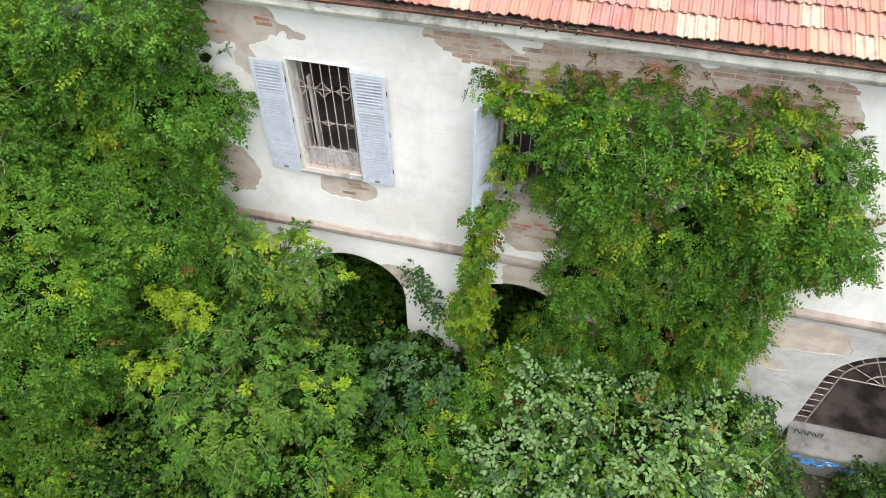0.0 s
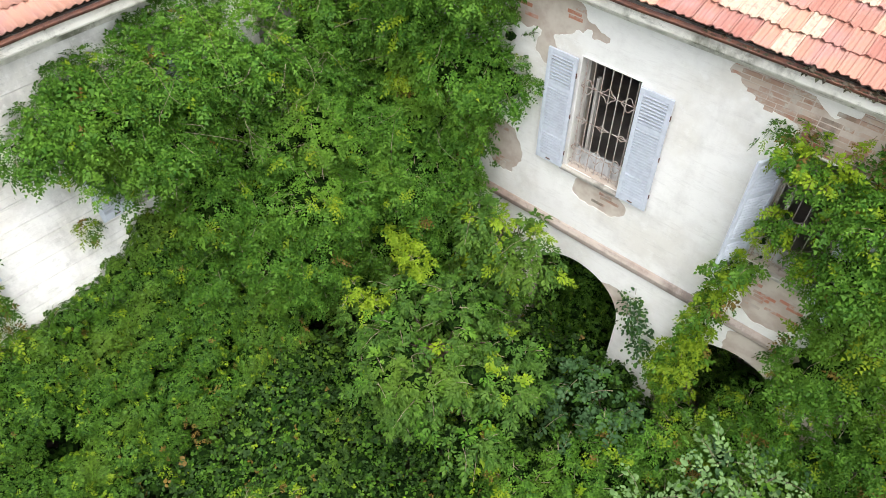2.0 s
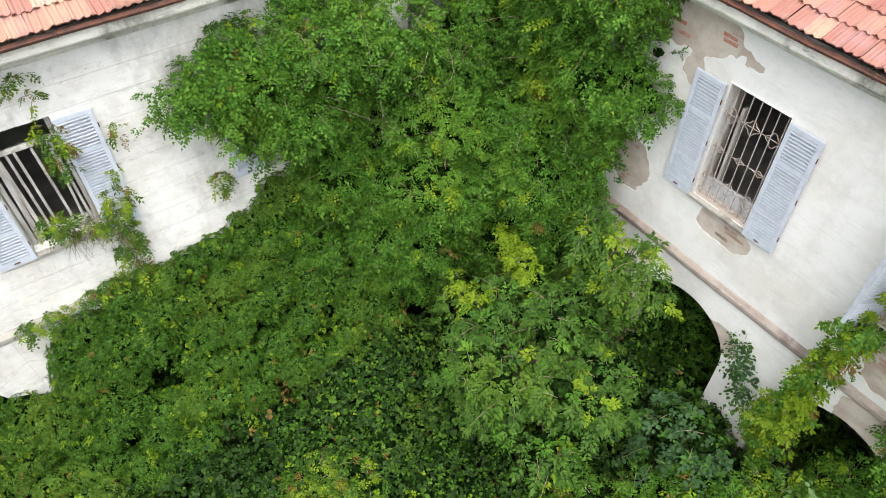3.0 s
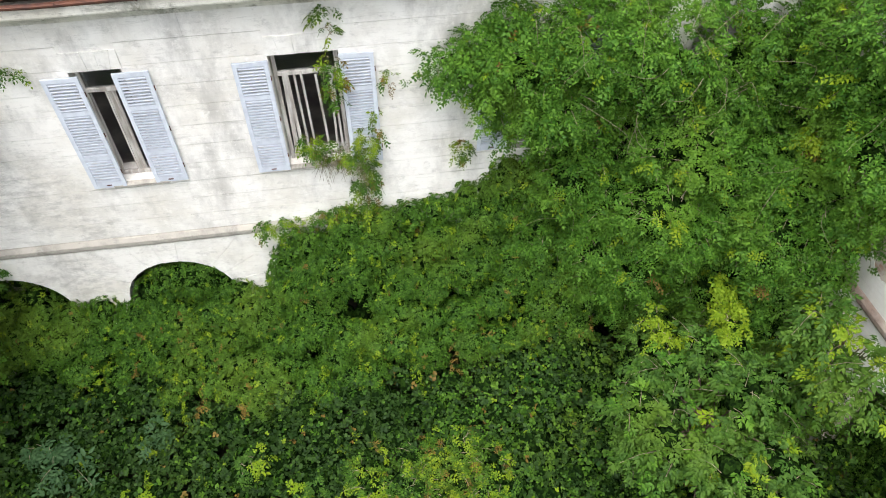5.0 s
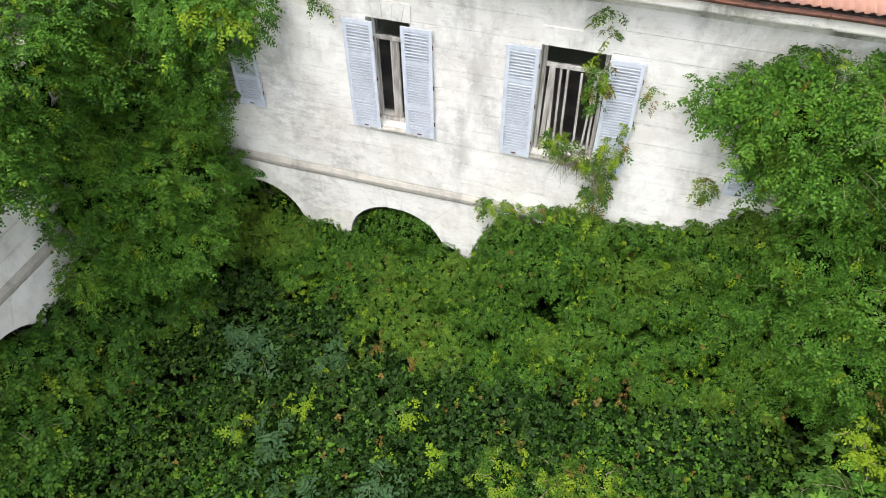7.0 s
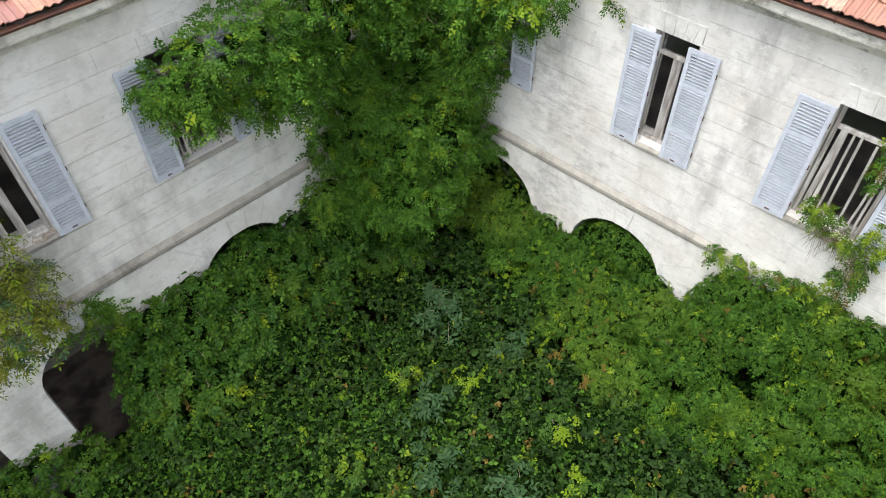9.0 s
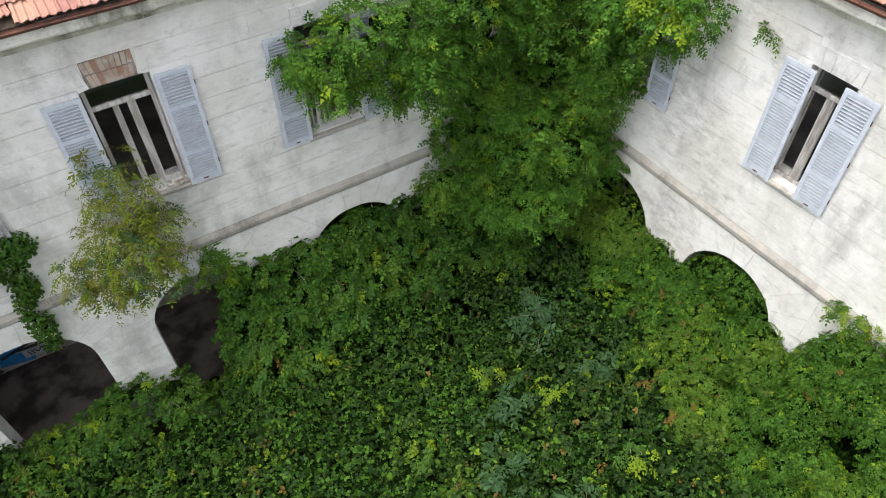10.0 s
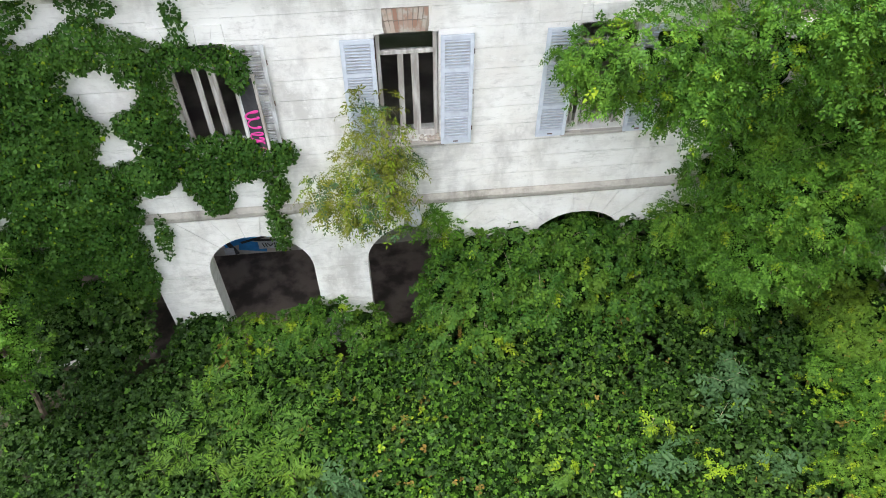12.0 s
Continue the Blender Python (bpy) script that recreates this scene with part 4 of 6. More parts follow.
# creeper that climbs to the boarded window
C, R = wall_clumps("west", [(-0.12, 5.2, 0.16, 0.75, 0), (-0.35, 5.82, 0.28, 0.12, 0), (0.02, 6.15, 0.07, 0.45, -20), (-0.42, 7.1, 0.05, 0.7, 0), (-0.45, 8.3, 0.03, 0.4, 15),
                            (-1.5, 4.36, 0.95, 0.06, -3), (0.5, 7.22, 0.32, 0.04, -8), (-4.8, 7.9, 0.14, 0.03, -8), (-0.7, 4.45, 0.5, 0.25, 0), (1.5, 5.75, 0.06, 0.12, 30), (-0.85, 6.1, 0.12, 0.25, 0)], 170, (0.07, 0.13), (0.03, 0.12), rng)
mass("creeper", "thin yellowing creeper climbing to a boarded window", "climber", C, R, 110, [M["leaf_bank"], M["leaf_fresh"], M["leaf_rusty"]], (0.6, 0.33, 0.07), 35,
     core=0.3, dark_core=False, shoot=dict(reach=0.13, count=5), length=0.07, pairs=2, leaf_long=0.045, leaf_wide=0.022, sink=0.02)

# shrub that roots in the south wall
C, R = [], []
for s_, o, z, r in ((-0.55, 0.45, 5.15, 0.30), (-0.45, 0.40, 4.75, 0.30), (-0.15, 0.50, 5.0, 0.36), (-0.1, 0.45, 4.55, 0.30), (0.2, 0.45, 5.2, 0.36), (0.25, 0.45, 4.7, 0.34), (0.5, 0.40, 5.35, 0.30),
                    (0.45, 0.40, 5.0, 0.24), (-0.1, 0.40, 5.55, 0.28), (0.2, 0.35, 5.75, 0.26), (0.7, 0.35, 5.5, 0.2), (0.1, 0.30, 6.15, 0.18), (0.45, 0.25, 6.15, 0.17), (0.1, 0.22, 6.5, 0.14), (0.52, 0.2, 6.5, 0.13),
                    (0.56, 0.2, 6.8, 0.10), (0.15, 0.2, 6.75, 0.10), (0.75, 0.2, 6.2, 0.09)):
    C.append(to_world("south", s_, o, z))
    R.append((r, r, r * 0.9))
C, R = np.array(C), np.array(R)
mass("wall_shrub", "yellow green shrub rooted below a window sill", "shrub", C, R, 115, [M["leaf_shrub"], M["leaf_fresh"], M["leaf_elder"]], (0.6, 0.2, 0.2), 36, core=0.25,
     shoot=dict(reach=0.34, count=8, lift=0.1, fall=0.6), stem_share=0.35, length=0.05, pairs=1, leaf_long=0.062, leaf_wide=0.022, dark_core=False)
C, R = wall_clumps("south", [(1.08, 3.85, 0.32, 0.36, 0), (1.4, 3.5, 0.25, 0.40, 0)], 16, (0.10, 0.16), (0.04, 0.18), rng)
mass("creeper", "green creeper hanging beside the wall lamp", "climber", C, R, 80, W3, (0.9, 0.1, 0.0), 37, dark_core=False, **FROND)


# ---- trees and shrubs ----
def tree(label, base, crown, radii, lobes, mats, share_of, per_m2, seed, trunk=0.09, lobe=(0.25, 0.48), **style):
    """A tapered trunk with limbs to a crown of leafy lobes."""
    rng = np.random.default_rng(seed)
    u = unit(rng.normal(size=(lobes, 3)) + np.array([0, 0, 0.35]))
    C = np.array(crown) + u * np.array(radii) * rng.uniform(0.45, 1.0, (lobes, 1))
    R = np.repeat(rng.uniform(*lobe, (lobes, 1)), 3, 1) * (1, 1, 0.7)
    thing = mass("tree", label, "tree", C, R, per_m2, mats, share_of, seed, **{"core": 0.45, **style})
    lines = []
    top = np.array(crown)
    lines.append([Vector(base).lerp(Vector(top), t) + Vector((0.08 * math.sin(5 * t + seed), 0.08 * math.cos(4 * t), 0)) for t in np.linspace(0, 1, 6)])
    for i in range(lobes):
        a = lines[0][3 + i % 3]
        lines.append([a, a.lerp(Vector(C[i]), 0.5) + Vector((0, 0, 0.12)), Vector(C[i])])
    limbs = stems("trunk", lines[:1], thing, M["bark"], trunk, trunk * 0.35)
    limbs2 = stems("branchwork", lines[1:], thing, M["bark"], trunk * 0.35, 0.008)
    for o in (limbs, limbs2):
        o.matrix_parent_inverse = Matrix.Translation(-thing.location)
    return thing


MAPLE = dict(shoot=dict(reach=0.40, count=7, fall=0.45, face=0.8), length=0.11, pairs=2, leaf_long=0.082, leaf_wide=0.040, shape="slim", spread=0.8)
tree("pale green young maple crowding the courtyard corner", (-5.0, 5.1, 0), (-4.85, 4.95, 3.0), (1.75, 1.75, 0.85), 46, [M["leaf_maple"], M["leaf_wisteria"], M["leaf_fresh"]], (0.80, 0.16, 0.04), 36, 41, **MAPLE)
tree("slender young maple with bright shoots beside an arch", (-4.9, 6.6, 0), (-5.0, 6.65, 4.3), (0.75, 0.4, 0.8), 18, [M["leaf_maple"], M["leaf_fresh"]], (0.85, 0.15), 32, 42, 0.05, dark_core=False, **MAPLE)
tree("pale grey-green shrub with rounded leaves under the wall", (1.3, 6.2, 0), (1.35, 6.05, 2.55), (2.1, 1.0, 0.9), 75, [M["leaf_pale"], M["leaf_bank"], M["leaf_elder"], M["leaf_rusty"]], (0.48, 0.34, 0.16, 0.02), 36, 43, 0.06, (0.18, 0.36),
     shoot=dict(reach=0.55, count=13, lift=0.6, fall=0.3), length=0.03, pairs=0, leaf_long=0.082, leaf_wide=0.056, shape="oval", size_var=0.25)
tree("pale grey-green shrub arching out over the bramble", (-0.3, 5.2, 0), (-0.2, 5.0, 2.1), (1.1, 0.8, 0.7), 22, [M["leaf_pale"], M["leaf_bank"], M["leaf_elder"], M["leaf_rusty"]], (0.46, 0.36, 0.16, 0.02), 36, 44, 0.05, (0.2, 0.36),
     shoot=dict(reach=0.55, count=13, lift=0.6, fall=0.3), length=0.03, pairs=0, leaf_long=0.082, leaf_wide=0.056, shape="oval", size_var=0.25)
tree("dark round-leaved shrub before an arch", (-2.6, 6.6, 0), (-2.6, 6.5, 2.2), (0.6, 0.45, 0.8), 10, [M["leaf_elder"], M["leaf_ivy"]], (0.5, 0.5), 22, 45, 0.04,
     shoot=dict(reach=0.4, count=7), length=0.09, pairs=1, leaf_long=0.07, leaf_wide=0.055, shape="oval")
tree("feathery green young tree at the open side of the court", (6.7, -7.9, 0), (6.35, -7.7, 4.0), (0.6, 1.35, 1.1), 34, [M["leaf_wisteria"], M["leaf_bank"]], (0.5, 0.5), 30, 46, 0.07, **FROND)


gr = np.random.default_rng(48)
C = np.array([(x + gr.normal() * 0.25, y + gr.normal() * 0.25, z + gr.normal() * 0.15) for x, y, z in ((-1.2, 7.0, 2.0), (-1.4, 6.3, 1.9), (-1.4, 5.6, 1.7), (-2.2, 5.2, 1.6), (-2.6, 4.7, 1.5), (-0.7, 6.6, 2.1), (-0.3, 7.2, 2.4), (-1.9, 5.9, 1.7), (2.7, 7.0, 1.9), (2.9, 6.6, 1.6)) for i in range(4)])
mass("creeper", "green creeper heaped at the foot of the north wall", "climber", C, np.tile((0.34, 0.34, 0.28), (len(C), 1)), 62, W3 + [M["leaf_bank"]], (0.62, 0.05, 0.03, 0.30), 49, **FROND)
C = np.array([to_world("north", s_, o, z) for s_, o, z in ((-2.75, 0.12, 3.45), (-2.65, 0.15, 3.2), (-2.55, 0.12, 3.0), (-2.9, 0.1, 3.7), (-2.45, 0.2, 2.75))])
mass("creeper", "small dark sprig growing on the flaking plaster", "climber", C, np.full((5, 3), 0.13), 190, [M["leaf_elder"], M["leaf_ivy"]], (0.6, 0.4), 50, dark_core=False,
     shoot=dict(reach=0.22, count=5), length=0.03, pairs=0, leaf_long=0.07, leaf_wide=0.05, shape="oval")


def sprout(label, x, y, z, r, mats, share_of, seed, dense=26, **style):
    rng = np.random.default_rng(seed)
    C = np.array([(x, y, z)]) + rng.normal(size=(4, 3)) * r * (0.5, 0.5, 0.25)
    mass("sapling", label, "sapling", C, np.full((4, 3), r * 0.5), dense, mats, share_of, seed, core=0.4, shoot=dict(reach=0.3 if dense < 40 else 0.2, count=6), **style)


ELDER = dict(length=0.15, pairs=2, leaf_long=0.10, leaf_wide=0.042, shape="oval")
YELLOW = dict(dense=70, length=0.10, pairs=2, leaf_long=0.058, leaf_wide=0.032, shape="oval")
for k, (x, y, z, r) in enumerate(((-6.6, -6.25, 1.45, 0.40), (-4.95, -4.6, 1.4, 0.42), (-3.9, -3.4, 1.4, 0.45), (-4.65, -2.8, 1.4, 0.36), (1.1, -5.5, 1.45, 0.42), (-6.9, -4.6, 1.3, 0.3))):
    sprout("blue-green elder sapling standing above the bramble", x, y, z, r, [M["leaf_elder"]], (1.0,), 60 + k, **ELDER)
for k, (x, y, z, r) in enumerate(((-5.85, -2.63, 1.6, 0.22), (-5.3, -1.63, 1.55, 0.22), (-5.6, -4.7, 1.45, 0.14), (-4.9, -5.6, 1.4, 0.16), (-2.93, -5.02, 1.5, 0.18))):
    sprout("yellow-green young shoot standing out of the bramble", x, y, z, r, [M["leaf_fresh"], M["leaf_maple"]], (0.6, 0.4), 70 + k, **YELLOW)
for k, (x, y, z, r) in enumerate(((-6.45, 5.75, 4.0, 0.26), (-6.1, 5.36, 3.95, 0.28), (-6.35, 4.53, 3.6, 0.3), (-7.26, 6.62, 6.7, 0.24), (-8.0, 5.7, 4.7, 0.28), (-8.35, -6.2, 7.95, 0.32), (-8.3, -5.8, 7.8, 0.26))):
    sprout("yellow-green branch tip hanging in the green mass", x, y, z, r, [M["leaf_fresh"]], (1.0,), 80 + k, **YELLOW)


# feathery saplings in the bramble before the south arcade
def feather_sapling(x, y, z, fronds, seed):
    rng = np.random.default_rng(seed)
    thing = tagged(new("sapling"), "green sapling with long feathery fronds above the bramble", "sapling", "feathery saplings")
    thing.location = (x, y, 0)
    turn = np.linspace(0, 2 * math.pi, fronds, endpoint=False) + rng.uniform(-0.3, 0.3, fronds)
    P = np.tile((x, y, z), (fronds, 1)) + rng.normal(size=(fronds, 3)) * (0.05, 0.05, 0.10)
    D = unit(np.stack([np.cos(turn), np.sin(turn), rng.uniform(0.25, 0.8, fronds)], 1))
    crown = leaves("fronds", P, np.tile((0.0, 0.0, 1.0), (fronds, 1)), rng, [M["leaf_maple"], M["leaf_bank"]], (0.55, 0.45), D=D,
                   length=0.42, pairs=9, leaf_long=0.115, leaf_wide=0.030, spread=1.0, flat=0.8, size_var=0.2)
    stalk = stems("trunk", [[Vector((x, y, 0.0)), Vector((x + 0.03, y, z * 0.6)), Vector((x, y, z))]], None, M["bark"], 0.012, 0.007)
    for o in (crown, stalk):
        o.parent = thing
        o.matrix_parent_inverse = Matrix.Translation(-thing.location)
    tagged(crown, kind="stuff")


fr = random.Random(31)
for k, (x, y) in enumerate(((3.4, -7.2), (2.8, -6.65), (3.7, -6.35), (2.5, -5.85), (2.0, -6.2), (4.1, -6.1), (1.55, -6.7), (3.1, -7.55), (2.2, -6.9), (3.2, -6.0), (2.7, -7.1), (3.9, -6.8), (1.8, -5.7), (2.9, -5.5))):
    feather_sapling(x, y, 1.45 + fr.uniform(-0.1, 0.15), 8, 200 + k)


def trails(label, starts, way, reach, mats, share_of, seed):
    """Leafy shoots that trail over the growth, following its surface."""
    rng = np.random.default_rng(seed)
    P = []
    for x, y in starts:
        turn = math.atan2(way[1], way[0]) + rng.normal() * 0.35
        length = rng.uniform(*reach)
        for t in np.arange(0, length, 0.035):
            px, py = x + t * math.cos(turn) + 0.04 * math.sin(9 * t + x), y + t * math.sin(turn) + 0.04 * math.cos(8 * t + y)
            P.append((px + rng.normal() * 0.02, py + rng.normal() * 0.02, t))
    P = np.array(P)
    z = ground_height(P[:, 0], P[:, 1]) + 0.06 + rng.normal(size=len(P)) * 0.025
    ok = wall_room(np.stack([P[:, 0], P[:, 1], z], 1)).min(1) > 0.05
    Q = np.stack([P[:, 0], P[:, 1], z], 1)[ok]
    tone = rng.choice(len(mats), size=len(starts), p=share_of)
    kind = np.repeat(tone, np.unique(np.cumsum(P[:, 2] == 0), return_counts=True)[1])[ok]
    tangent = np.tile((way[0] * 0.7, way[1] * 0.7, 0.3), (len(Q), 1)) + rng.normal(size=(len(Q), 3)) * 0.5
    thing = leaves("trailing_shoots", Q, np.tile((way[0] * 0.4, way[1] * 0.4, 0.85), (len(Q), 1)), rng, mats, share_of, D=unit(tangent), choice=kind,
                   length=0.09, pairs=3, leaf_long=0.042, leaf_wide=0.024)
    return tagged(thing, label, "climber", kind="stuff")


tr = np.random.default_rng(57)
LIGHT = [M["leaf_fresh"], M["leaf_maple"], M["leaf_rusty"]]
trails("yellow-green and rusty shoots trailing down the west bank", [(-9 + tr.uniform(0.15, 1.6), tr.uniform(-6.0, 3.6)) for i in range(80)], (1.0, 0.0), (0.2, 0.75), LIGHT, (0.42, 0.43, 0.15), 58)
trails("light shoots trailing down the bank of the south arcade", [(-tr.uniform(-3.6, 7.0), -9 + tr.uniform(0.2, 1.6)) for i in range(60)], (0.0, 1.0), (0.2, 0.6), LIGHT, (0.35, 0.52, 0.13), 59)
trails("rusty and yellow shoots scattered over the bramble", [(tr.uniform(-6.8, -3.2), tr.uniform(-6.5, 2.6)) for i in range(34)] + [(tr.uniform(-3.2, 3.0), tr.uniform(-7.2, -4.6)) for i in range(20)], (0.6, 0.3), (0.12, 0.35), LIGHT, (0.42, 0.38, 0.20), 60)


def twigs(label, side, spots, count, reach, seed):
    """Dry bare twigs that spring from a few spots on a wall."""
    rng = np.random.default_rng(seed)
    base = np.array([to_world(side, *spots[i % len(spots)]) for i in range(count)]) + rng.normal(size=(count, 3)) * 0.05
    way = unit(rng.normal(size=(count, 3)) + np.array(FRAME[side].to_3x3() @ Vector((0, -0.9, 0.1))))
    lines = [base + way * reach * t * rng.uniform(0.6, 1.2, (count, 1)) - np.array([0, 0, 0.35]) * reach * t * t for t in (0, 0.35, 0.7, 1.0)]
    thing = strands("dry_twigs", lines, M["twig"], 0.0045)
    return tagged(thing, label, "twigs", kind="stuff")


twigs("dry brown twigs matted on the window sill", "west", [(-0.75, 0.04, 5.74), (-0.5, 0.06, 5.76), (-0.3, 0.08, 5.72), (-0.15, 0.08, 5.5)], 260, 0.28, 91)
twigs("bare grey twigs of the wall shrub", "south", [(0.55, 0.15, 5.45), (0.35, 0.2, 5.2), (0.7, 0.1, 5.5)], 200, 0.5, 92)


def runners(label, C, R, count, seed):
    """Long bare shoots that loop over a mass of leaves."""
    rng = np.random.default_rng(seed)
    i = rng.integers(0, len(C), count)
    u = unit(rng.normal(size=(count, 3)) + np.array([0.5, 0, 0.5]))
    a = C[i] + u * R[i] * 1.05
    way = unit(rng.normal(size=(count, 3)) * (1, 1, 0.6)) * rng.uniform(0.3, 0.9, (count, 1))
    lines = [a + way * t + u * 0.28 * math.sin(math.pi * min(t * 1.2, 1)) - np.array([0, 0, 0.25]) * t * t for t in np.linspace(0, 1, 7)]
    ok = np.all([wall_room(p).min(1) > 0.05 for p in lines], 0)
    return tagged(strands("runner_tangle", [p[ok] for p in lines], M["twig"], 0.0042), label, "stems", kind="stuff")


C1, R1 = wall_clumps("west", [(3.9, 7.65, 2.7, 0.9, 0), (5.3, 5.2, 2.5, 2.7, 0), (-7.6, 6.6, 1.2, 1.6, 0)], 40, (0.5, 0.7), (0.3, 1.3), rng)
runners("pale bare runners looping over the wisteria", C1, R1, 110, 95)
C1, R1 = wall_clumps("north", [(1.2, 6.4, 2.0, 1.7, 0), (-7.5, 6.4, 1.6, 2.2, 0)], 30, (0.4, 0.6), (0.3, 1.0), rng)
runners("pale bare runners over the north wall wisteria", C1, R1, 70, 96)


# dead leaves and dirt caught in the north gutter
lr = np.random.default_rng(97)
n_ = 200
gs_ = np.concatenate([lr.normal(-1.1, 0.45, n_ // 2), lr.uniform(-3.0, 3.5, n_ - n_ // 2)])
GP = to_world("north", gs_, 0.425 + lr.normal(0, 0.015, n_), 8.945 + lr.uniform(-0.01, 0.015, n_))
litter_leaves = leaves("dead_leaves", GP, np.tile((0.0, 0.0, 1.0), (n_, 1)), lr, [M["clod"], M["soil"]], (0.4, 0.6), length=0.02, pairs=1, leaf_long=0.045, leaf_wide=0.028, shape="oval")
tagged(litter_leaves, "brown dead leaves and dirt caught in the gutter", "dead leaves", kind="stuff")

# ---- plaster coat of the north wall, with its holes ----
HOLES = [(-5.35, 8.18, 0.82, 0.36, 0), (-5.25, 7.62, 0.16, 0.30, 0), (-4.05, 5.36, 0.50, 0.25, -3), (-5.95, 5.45, 0.42, 0.62, 20),
         (-1.75, 8.22, 0.85, 0.22, -15), (0.0, 7.9, 1.6, 0.75, 0), (1.7, 7.9, 1.15, 0.80, 0), (-0.95, 5.15, 0.5, 0.5, 0),
         (3.62, 3.74, 0.85, 0.40, -6), (-3.25, 3.3, 0.36, 0.30, -30), (3.35, 2.85, 0.6, 0.13, -5), (-0.6, 4.0, 0.8, 0.35, 10), (0.5, 3.2, 1.2, 0.75, 0)]


def plaster_field(s, z):
    """Over 0 where the coat still holds."""
    wob = np.array([noise.noise((a * 2.3, b * 2.3, 0.7)) * 0.20 + noise.noise((a * 7, b * 7, 4.1)) * 0.09 for a, b in zip(s.ravel(), z.ravel())]).reshape(s.shape)
    f = np.full(s.shape, 9.0)
    for cs, cz, a, b, lean in HOLES:
        c, q = math.cos(radians(lean)), math.sin(radians(lean))
        u, v = (s - cs) * c + (z - cz) * q, -(s - cs) * q + (z - cz) * c
        r = np.sqrt((u / a) ** 2 + (v / b) ** 2)
        f = np.minimum(f, (r - 1) * min(a, b) * 1.2 + wob * min(1, b * 2.5))
    for c, h in WINDOWS["north"]:
        f = np.minimum(f, np.maximum(np.abs(s - c) - h, np.abs(z - (SILL + HEAD) / 2) - (HEAD - SILL) / 2))
    for c in ARCHES["north"]:
        d = np.where(z > SPRING, np.hypot(s - c, z - SPRING), np.abs(s - c)) - RISE
        f = np.minimum(f, d)
    return f


CELL = 0.062
gs, gz = np.meshgrid(np.arange(-8.98, 9.5, CELL), np.arange(0.0, 8.56, CELL))
f = plaster_field(gs, gz)
mid = (f[1:, 1:] + f[:-1, 1:] + f[1:, :-1] + f[:-1, :-1]) / 4 > 0
rows_, cols_ = gs.shape
cell = np.zeros((rows_ + 1, cols_ + 1), int)
cell[1:-1, 1:-1] = mid
touch = cell[1:, 1:] + cell[:-1, 1:] + cell[1:, :-1] + cell[:-1, :-1]
rim = (touch > 0) & (touch < 4)
gy_, gx_ = np.gradient(f, CELL)
g2 = np.maximum(gx_**2 + gy_**2, 0.3)
mv = np.where(rim, 1.0, 0.0)
ds = np.clip(-f * gx_ / g2, -0.6 * CELL, 0.6 * CELL) * mv
dz = np.clip(-f * gy_ / g2, -0.6 * CELL, 0.6 * CELL) * mv
ids = np.arange(gs.size).reshape(gs.shape)
bulge = np.array([noise.noise((a * 0.8, b * 0.8, 9.0)) for a, b in zip(gs.ravel(), gz.ravel())]) * 0.008
front = np.stack([(gs + ds).ravel(), -0.007 + bulge * 0.3, (gz + dz).ravel()], 1)
back = front * (1, 0, 1) + (0, 0.004, 0)
jj, ii = np.where(mid)
a, b, c, d = ids[jj, ii], ids[jj, ii + 1], ids[jj + 1, ii + 1], ids[jj + 1, ii]
tris = [np.stack([a, b, c], 1), np.stack([a, c, d], 1)]
edges = np.concatenate([np.stack(e, 1) for e in ((a, b), (b, c), (c, d), (d, a))])
key = np.sort(edges, 1)
_, first, count = np.unique(key, axis=0, return_index=True, return_counts=True)
lip = edges[first[count == 1]]
n0 = gs.size
tris += [np.stack([lip[:, 0], lip[:, 0] + n0, lip[:, 1] + n0], 1), np.stack([lip[:, 0], lip[:, 1] + n0, lip[:, 1]], 1)]
corner = np.concatenate([front, back])[np.concatenate(tris)].mean(1)
greyer = (corner[:, 2] < 4.24) & (corner[:, 0] > 1.5)  # a greyer coat on the right part of the lower storey
coat = facets("plaster_coat", np.concatenate([front, back]), np.concatenate(tris), [M["plaster_white"], M["grey_coat"]], greyer.astype(int), WALL["north"])
coat.data.shade_flat()
tagged(coat, "white lime plaster broken away round old brick")

# window reveals and arch edges of the plastered wall
for c, h in WINDOWS["north"][:4]:
    bm = bmesh.new()
    box(bm, c - h - 0.002, c - h + 0.016, -0.024, 0.17, SILL, HEAD)
    box(bm, c + h - 0.016, c + h + 0.002, -0.024, 0.17, SILL, HEAD)
    box(bm, c - h + 0.016, c + h - 0.016, -0.024, 0.17, HEAD - 0.016, HEAD)
    part("reveal", bm, M["plaster_white"], WALL["north"])

# ---- windows ----
BOARD = random.Random(5)


def stone_sill(win, c, h, mat="string", depth=0.07):
    part("window_sill", sweep([(0.16, SILL - 0.002), (-depth, SILL - 0.012), (-depth - 0.01, SILL - 0.03), (-depth, SILL - 0.075), (-0.005, SILL - 0.085), (-0.005, SILL - 0.03), (0.16, SILL - 0.03)],
                              c - h - 0.07, c + h + 0.07, 0.006, 10), M[mat], win)


